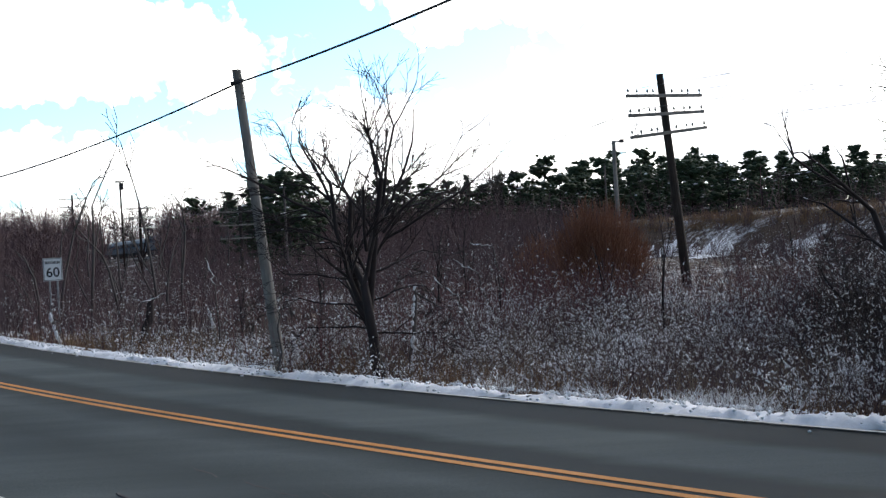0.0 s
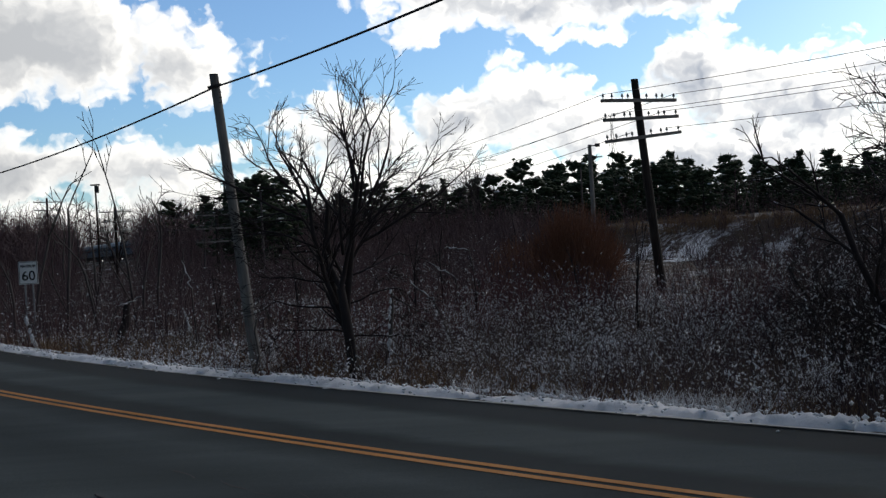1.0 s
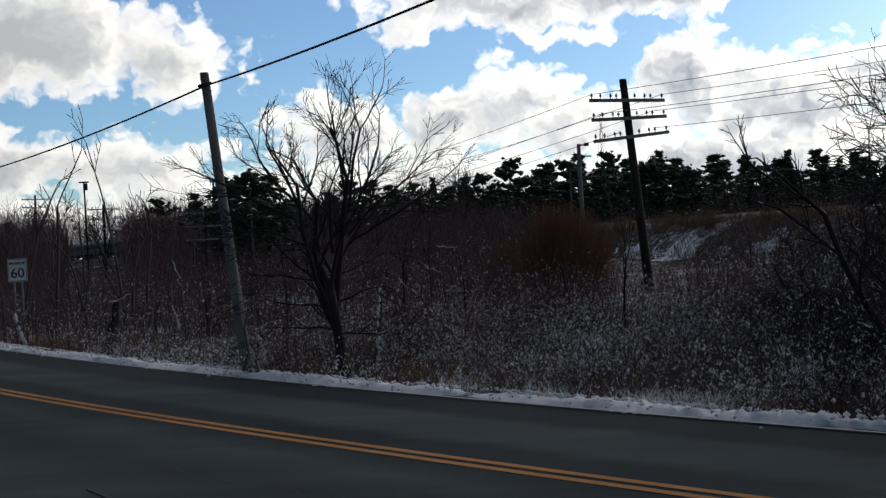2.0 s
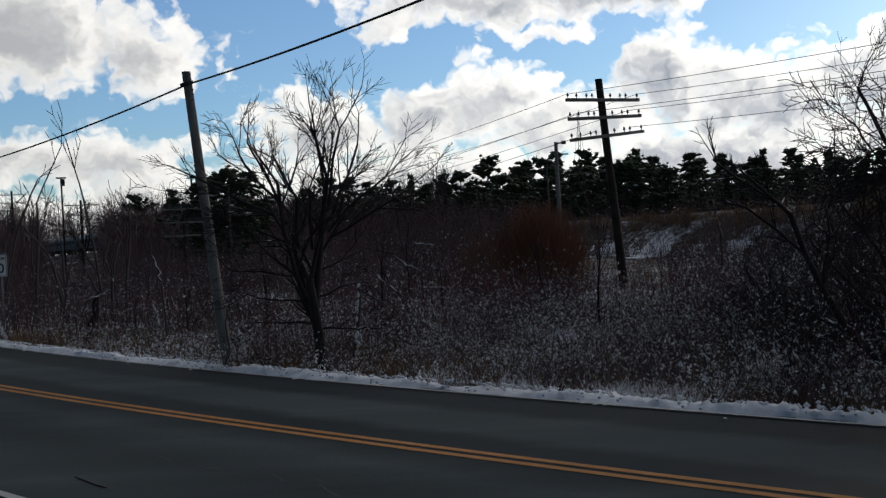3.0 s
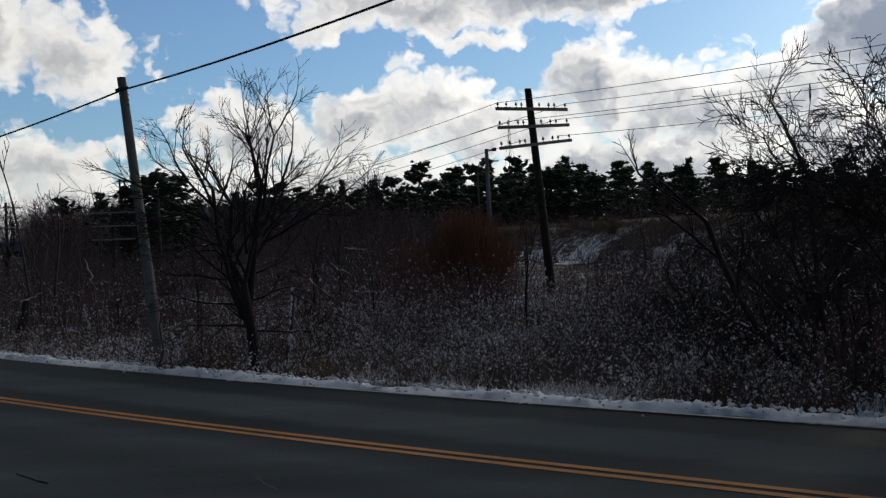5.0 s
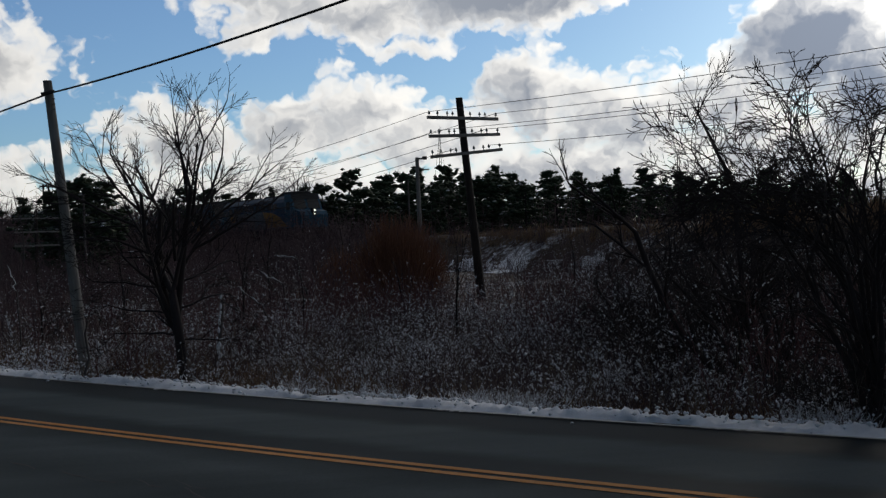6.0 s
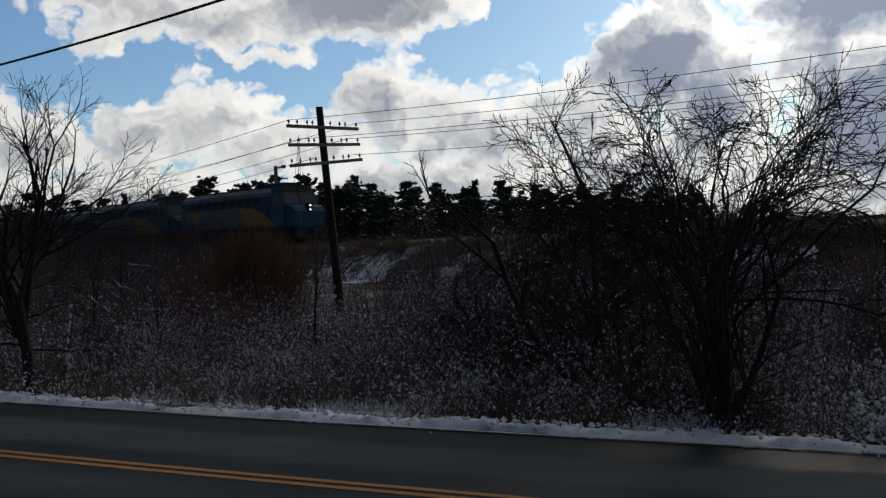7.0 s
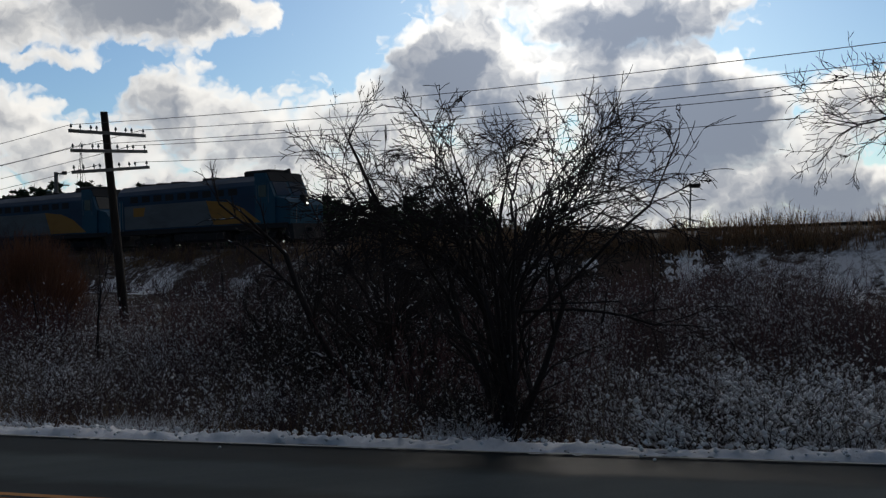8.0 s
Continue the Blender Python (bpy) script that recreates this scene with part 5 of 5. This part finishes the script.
def radio_mast():
    f = polar(6.15, 190)
    z = float(land(*f))
    t = EYE + 190 * math.tan(radians(5.8)) - z
    ob = empty("radio_mast", pose(f[0], f[1], z), "thin distant lattice radio mast with guy wires", "mast")
    for k in range(3):
        c, w = math.cos(2.094 * k) * 0.3, math.sin(2.094 * k) * 0.3
        part("leg", rod(bmesh.new(), (c, w, -0.3), (c * 0.5, w * 0.5, t), 0.04, 0.03, 6), STEEL, ob)
    for k in range(14):
        zz = t * (k + 0.5) / 14
        part("brace", rod(bmesh.new(), (0.28 * (-1) ** k, 0, zz), (-0.28 * (-1) ** k, 0, zz + t / 16), 0.02, 0.02, 5), STEEL, ob)
    for s in (-1, 1):
        part("guy_wire", rod(bmesh.new(), (0, 0, t * 0.92), (s * 2.6, 0, 0), 0.025, 0.025, 5), STEEL, ob)


def text_mesh(words, size):
    cu = bpy.data.curves.new("words", "FONT")
    cu.body, cu.size, cu.align_x, cu.align_y, cu.extrude, cu.offset = words, size, "CENTER", "CENTER", 0.002, 0.004
    tmp = new("words", cu)
    me = bpy.data.meshes.new_from_object(tmp.evaluated_get(bpy.context.evaluated_depsgraph_get()))
    bpy.data.objects.remove(tmp)
    return me


def speed_sign():
    at = polar(-21.9, 41.0)
    z = float(land(*at))
    mid = EYE + 41.0 * math.tan(radians(-0.14))
    ob = empty("speed_sign", pose(at[0], at[1], z, 0, 0, 21.5 - 6), "white speed limit sign reading MAXIMUM 60 on two posts", "road sign")
    c = mid - z
    bm = box(bmesh.new(), -0.3, 0.3, -0.012, 0.0, c - 0.375, c + 0.375)
    part("plate", bm, SIGN_WHITE, ob, "white aluminium plate")
    bm = bmesh.new()
    for x0, x1, z0, z1 in ((-0.285, 0.285, 0.345, 0.36), (-0.285, 0.285, -0.36, -0.345), (-0.285, -0.27, -0.36, 0.36), (0.27, 0.285, -0.36, 0.36)):
        box(bm, x0, x1, -0.016, -0.0125, c + z0, c + z1)
    part("border", bm, SIGN_BLACK, ob, "thin black border")
    for words, size, dz, sx in (("MAXIMUM", 0.13, 0.22, 0.78), ("60", 0.44, -0.11, 1.0)):
        me = text_mesh(words, size)
        me.materials.clear()
        me.materials.append(SIGN_BLACK)
        t = new("lettering", me)
        t.parent = ob
        t.matrix_local = Matrix.Translation((0, -0.016, c + dz)) @ pose(0, 0, 0, 90, 0, 0) @ Matrix.Diagonal((sx, 1, 1, 1))
        tagged(t, "black words " + words if words == "MAXIMUM" else "black number 60")
    for x in (-0.12, 0.12):
        part("post", box(bmesh.new(), x - 0.025, x + 0.025, 0.002, 0.05, -0.4, c + 0.3), GALV, ob)


# ---------------------------------------------------------------- railway and train
def on_track(s, off=0.0):
    """A place s metres short of the point of the line nearest the camera."""
    return TRACK_N * (TRACK_Q + off) - TRACK_GO * s


def railway():
    rng = np.random.default_rng(9)
    a, b = on_track(330), on_track(-60)
    for off in (-0.7175, 0.7175):
        bm = bmesh.new()
        prof = [(-0.07, 0.0), (0.07, 0.0), (0.07, 0.02), (0.012, 0.05), (0.012, 0.12), (0.036, 0.13), (0.036, 0.165), (-0.036, 0.165), (-0.036, 0.13), (-0.012, 0.12), (-0.012, 0.05), (-0.07, 0.02)]
        prism(bm, prof, 0, 390)
        rail = part("rail", bm, STEEL)
        p = on_track(330, off)
        rail.matrix_world = pose(p[0], p[1], RAIL_Z - 0.165, 0, 0, -151.3)
        tagged(rail, "rust-brown steel rail", "rail", "rails of the line", "structure")
    n = 600
    v, f = [], []
    cube = np.array([[x, y, z] for x in (-1.3, 1.3) for y in (-0.11, 0.11) for z in (-0.17, 0.0)])
    quad = np.array([[0, 1, 3, 2], [4, 6, 7, 5], [0, 4, 5, 1], [2, 3, 7, 6], [0, 2, 6, 4], [1, 5, 7, 3]])
    for i in range(n):
        c = on_track(330 - i * 0.65)
        w = cube + rng.normal(0, 0.008, 3)
        v.append(np.column_stack([c[0] + w[:, 0] * TRACK_N[0] + w[:, 1] * TRACK_GO[0], c[1] + w[:, 0] * TRACK_N[1] + w[:, 1] * TRACK_GO[1], RAIL_Z - 0.168 + w[:, 2]]))
        f.append(quad + 8 * i)
    tagged(new("sleepers", quads_mesh("sleepers", np.concatenate(v), np.concatenate(f), OLD_WOOD)), "dark wooden railway sleepers", "sleepers", kind="stuff")
    us = np.linspace(-60, 330, 400)
    ds, hs = [-4.0, -1.9, -1.5, 1.5, 1.9, 4.0], [2.6, RAIL_Z - 0.22, RAIL_Z - 0.2, RAIL_Z - 0.2, RAIL_Z - 0.22, 2.6]
    v = np.zeros((len(us), 6, 3))
    for j in range(6):
        for i, u in enumerate(us):
            p = on_track(u, ds[j])
            v[i, j] = (p[0], p[1], hs[j] + rng.normal(0, 0.02))
    i, j = np.meshgrid(np.arange(len(us) - 1), np.arange(5), indexing="ij")
    faces = np.stack([i * 6 + j, (i + 1) * 6 + j, (i + 1) * 6 + j + 1, i * 6 + j + 1], 2).reshape(-1, 4)
    tagged(new("ballast", quads_mesh("ballast", v.reshape(-1, 3), faces, GRAVEL)), "grey stone ballast of the railway", "ballast", kind="structure")


def bogie(ob, x, wheels=2):
    base = 2.7
    bm = box(bmesh.new(), x - 1.9, x + 1.9, -1.12, -0.98, 0.35, 0.75, 0.05)
    box(bm, x - 1.9, x + 1.9, 0.98, 1.12, 0.35, 0.75, 0.05)
    box(bm, x - 0.3, x + 0.3, -1.0, 1.0, 0.45, 0.85, 0.04)
    truck = part("bogie", bm, BLACK, ob, "black bogie frame")
    for dx in (-base / 2, base / 2):
        for s in (-1, 1):
            bm = rod(bmesh.new(), (x + dx, s * 0.68, 0.51), (x + dx, s * 0.81, 0.51), 0.51, 0.51, 24)
            rod(bm, (x + dx, s * 0.62, 0.51), (x + dx, s * 0.68, 0.51), 0.54, 0.54, 24)
            rod(bm, (x + dx, s * 0.8, 0.51), (x + dx, s * 1.16, 0.51), 0.13, 0.12, 10)
            part("wheel", bm, STEEL, truck)


def locomotive(name="locomotive"):
    """Length 17.1 m; x forward, its middle over the origin, rails at z 0."""
    ob = empty(name, Matrix(), "teal and navy diesel passenger locomotive with grey and yellow sides", "locomotive")
    H, W = 4.35, 1.52
    # underframe, tank, pilot
    part("underframe", box(bmesh.new(), -8.4, 8.3, -1.5, 1.5, 1.0, 1.32, 0.03), BLACK, ob)
    part("fuel_tank", box(bmesh.new(), -2.6, 2.6, -1.4, 1.4, 0.35, 1.02, 0.15), BLACK, ob)
    pilot = part("pilot", prism(bmesh.new(), [(8.1, 1.25), (8.62, 1.25), (8.75, 0.3), (8.5, 0.2), (8.0, 0.6)], -1.4, 1.4), BLACK, ob)
    part("coupler", box(bmesh.new(), 8.5, 9.05, -0.14, 0.14, 0.72, 1.0, 0.05), STEEL, ob)
    bogie(ob, -5.2), bogie(ob, 5.0)
    # engine room
    body = [(-W, 1.32), (W, 1.32), (W, 3.72), (W - 0.12, 4.0), (W - 0.5, H), (-W + 0.5, H), (-W + 0.12, 4.0), (-W, 3.72)]
    bm = bmesh.new()
    f = [bm.verts.new((-8.35, y, z)) for y, z in body]
    g = [bm.verts.new((5.55, y, z)) for y, z in body]
    bm.faces.new(f), bm.faces.new(g[::-1])
    for i in range(8):
        bm.faces.new((f[i], g[i], g[(i + 1) % 8], f[(i + 1) % 8]))
    bmesh.ops.recalc_face_normals(bm, faces=bm.faces)
    part("engine_body", bm, NAVY, ob, "navy engine room body")
    # lower grey flank, with a yellow sweep towards the cab
    for s in (-1, 1):
        y0, y1 = (s * (W + 0.002), s * (W + 0.02)) if s > 0 else (s * (W + 0.02), s * (W + 0.002))
        part("side_panel", prism(bmesh.new(), [(-7.6, 1.4), (1.6, 1.4), (0.9, 3.0), (-7.6, 3.0)], y0, y1), LOCO_GREY, ob, "grey side panel")
        part("yellow_sweep", prism(bmesh.new(), [(1.62, 1.4), (6.0, 1.4), (5.4, 1.75), (4.4, 2.35), (3.0, 2.8), (0.93, 3.0)], y0, y1), LOCO_YELLOW, ob, "yellow swept stripe")
        part("emblem", prism(bmesh.new(), [(-6.6, 2.25), (-5.5, 2.25), (-5.3, 2.85), (-6.6, 2.85)], s * (W + 0.024) if s < 0 else s * (W + 0.021), s * (W + 0.021) if s < 0 else s * (W + 0.024)), LOCO_YELLOW, ob, "plain yellow emblem")
        for i in range(9):
            part("louvre", box(bmesh.new(), -6.9 + i * 1.25, -6.1 + i * 1.25, min(s * W, s * (W + 0.03)), max(s * W, s * (W + 0.03)), 3.2, 3.62), BLACK, ob, "black louvred grille")
        for x in (-8.05, -7.75):
            part("handrail", rod(bmesh.new(), (x, s * (W + 0.06), 1.3), (x, s * (W + 0.06), 3.3), 0.02, 0.02, 6), GALV, ob)
        part("rear_door", box(bmesh.new(), -8.2, -7.72, min(s * W, s * (W + 0.015)), max(s * W, s * (W + 0.015)), 1.45, 3.4), TEAL, ob)
    # cab and nose
    cab = [(5.5, 1.32), (7.25, 1.32), (7.25, 2.95), (6.75, 3.95), (6.5, 4.45), (5.5, 4.45)]
    part("cab", prism(bmesh.new(), cab, -W - 0.01, W + 0.01), TEAL, ob, "teal driving cab")
    part("brow", prism(bmesh.new(), [(6.8, 3.92), (6.83, 3.94), (6.53, 4.5), (5.6, 4.5), (5.6, 4.455), (6.5, 4.455)], -W + 0.1, W - 0.1), BLACK, ob, "dark brow over the windscreen")
    nose = [(7.2, 1.2), (8.45, 1.2), (8.5, 2.4), (8.2, 2.75), (7.2, 2.95)]
    part("nose", prism(bmesh.new(), nose, -1.42, 1.42), TEAL, ob, "blunt teal nose")
    for s in (-1, 1):
        w = part("windscreen", prism(bmesh.new(), [(7.23, 3.02), (7.26, 3.03), (6.82, 3.9), (6.79, 3.89)], min(s * 0.12, s * 1.3), max(s * 0.12, s * 1.3)), GLASS, ob, "dark windscreen")
        part("side_window", box(bmesh.new(), 5.85, 6.55, min(s * W, s * (W + 0.03)), max(s * W, s * (W + 0.03)), 2.95, 3.7, 0.01), GLASS, ob, "dark cab side window")
        for x in (5.68, 6.72):
            part("window_post", box(bmesh.new(), x - 0.03, x + 0.03, min(s * W, s * (W + 0.035)), max(s * W, s * (W + 0.035)), 2.6, 3.75), STAINLESS, ob, "pale window post")
        part("number_board", box(bmesh.new(), 6.42, 6.5, min(s * 0.45, s * 1.15), max(s * 0.45, s * 1.15), 4.12, 4.36), BLACK, ob, "dark number board with pale bars")
        for i in range(4):
            part("bar", box(bmesh.new(), 6.503, 6.512, s * 0.8 - 0.28 + i * 0.15, s * 0.8 - 0.19 + i * 0.15, 4.18, 4.3), LOCO_GREY, ob)
        part("ditch_light", rod(bmesh.new(), (8.5, s * 1.15, 1.12), (8.62, s * 1.15, 1.12), 0.1, 0.1, 12), LAMP_ON, ob, "lit ditch light")
        bm = rod(bmesh.new(), (8.46, s * 0.9, 1.3), (8.52, s * 0.9, 2.4), 0.02, 0.02, 6)
        part("handrail", bm, GALV, ob)
    part("headlight_box", box(bmesh.new(), 8.1, 8.52, -0.22, 0.22, 2.3, 3.05, 0.05), BLACK, ob)
    for z in (2.5, 2.82):
        part("headlight", rod(bmesh.new(), (8.5, 0, z), (8.56, 0, z), 0.07, 0.07, 12), LAMP_ON, ob, "lit headlight")
    # roof
    part("roof_hood", box(bmesh.new(), 3.9, 6.3, -0.95, 0.95, H - 0.05, 4.72, 0.12), BLACK, ob)
    for x in (-6.5, -4.9, -3.3):
        part("roof_fan", rod(bmesh.new(), (x, 0, H - 0.02), (x, 0, H + 0.16), 0.72, 0.7, 20), BLACK, ob)
    part("exhaust", box(bmesh.new(), -0.6, 0.6, -0.5, 0.5, H - 0.02, H + 0.22, 0.05), BLACK, ob)
    for x in (1.6, 2.3, 3.0):
        part("roof_hatch", box(bmesh.new(), x, x + 0.5, -0.7, 0.7, H - 0.02, H + 0.1, 0.02), NAVY, ob)
    part("horn", rod(bmesh.new(), (6.2, 0.3, 4.6), (6.75, 0.3, 4.68), 0.05, 0.11, 8), STEEL, ob)
    part("antenna", rod(bmesh.new(), (6.2, -0.4, 4.5), (6.2, -0.4, 5.0), 0.015, 0.01, 6), STEEL, ob)
    part("roof_snow", box(bmesh.new(), -8.1, -7.0, -0.7, 0.7, H - 0.01, H + 0.04, 0.015), SNOW, ob, "thin snow at the rear of the roof")
    return ob


def coach(name="passenger_coach"):
    """Length 25.9 m; x forward."""
    ob = empty(name, Matrix(), "stainless passenger coach with a blue window band", "railway coach", "coaches of the train")
    W, H = 1.5, 4.1
    body = [(-W, 1.1), (W, 1.1), (W, 3.3), (W - 0.15, 3.75), (W - 0.6, H), (-W + 0.6, H), (-W + 0.15, 3.75), (-W, 3.3)]
    bm = bmesh.new()
    f = [bm.verts.new((-12.9, y, z)) for y, z in body]
    g = [bm.verts.new((12.9, y, z)) for y, z in body]
    bm.faces.new(f), bm.faces.new(g[::-1])
    for i in range(8):
        bm.faces.new((f[i], g[i], g[(i + 1) % 8], f[(i + 1) % 8]))
    bmesh.ops.recalc_face_normals(bm, faces=bm.faces)
    part("body", bm, STAINLESS, ob)
    for s in (-1, 1):
        lo, hi = (W + 0.002, W + 0.012)
        part("window_band", box(bmesh.new(), -12.8, 12.8, min(s * lo, s * hi), max(s * lo, s * hi), 2.2, 3.2), TEAL, ob, "teal window band")
        for i in range(12):
            x = -10.6 + i * 1.92
            part("window", box(bmesh.new(), x - 0.65, x + 0.65, min(s * hi, s * (hi + 0.01)), max(s * hi, s * (hi + 0.01)), 2.38, 3.05, 0.002), GLASS, ob, "dark coach window")
        part("door", box(bmesh.new(), -12.5, -11.7, min(s * hi, s * (hi + 0.012)), max(s * hi, s * (hi + 0.012)), 1.15, 3.15), NAVY, ob)
        bm = bmesh.new()
        for i in range(6):
            box(bm, -12.8, 12.8, min(s * W, s * (W + 0.02)), max(s * W, s * (W + 0.02)), 1.2 + i * 0.16, 1.25 + i * 0.16)
        part("fluting", bm, STAINLESS, ob)
    part("underframe", box(bmesh.new(), -8, 8, -1.2, 1.2, 0.55, 1.12, 0.05), BLACK, ob)
    part("vestibule", box(bmesh.new(), 12.88, 13.1, -0.7, 0.7, 1.15, 3.5), BLACK, ob)
    bogie(ob, -9.0), bogie(ob, 9.0)
    return ob


TRAIN = []


def train():
    first = locomotive()
    gap = 0.95
    s = 0.0
    TRAIN.append((first, 8.6))
    back = 8.6 + 8.5
    second = copy_thing(first, Matrix())
    tagged(second, "second teal and navy diesel locomotive coupled behind the first")
    for o in second.children_recursive:
        if o.get("label", "").startswith("lit"):
            o.data = o.data.copy()
            o.data.materials[0] = GLASS
            o["label"] = "unlit lamp"
    TRAIN.append((second, back + gap + 8.6))
    back += gap + 17.1
    one = coach()
    TRAIN.append((one, back + 0.6 + 13.0))
    back += 0.6 + 26.0
    for i in range(4):
        TRAIN.append((copy_thing(one, Matrix()), back + 0.3 + 13.0))
        back += 26.3


def motions():
    times = [0.0, 1 / 30] + [0.5 * i for i in range(1, 16)] + [8 - 1 / 30, 8.0]
    for ob, behind in TRAIN:
        rows = []
        for t in times:
            s = 49.85 + SPEED * (8.0 - t) + behind
            p = on_track(s)
            rows.append((t, pose(p[0], p[1], RAIL_Z, 0, 0, -61.3)))
        walk(ob, rows)


terrain()
road()
snow_bank()
railway()
roadside_pole()
telegraph_line()
far_poles()
radio_mast()
speed_sign()
trees()
fallen_branches()
evergreens()
train()
brush()
snow_patches()
motions()
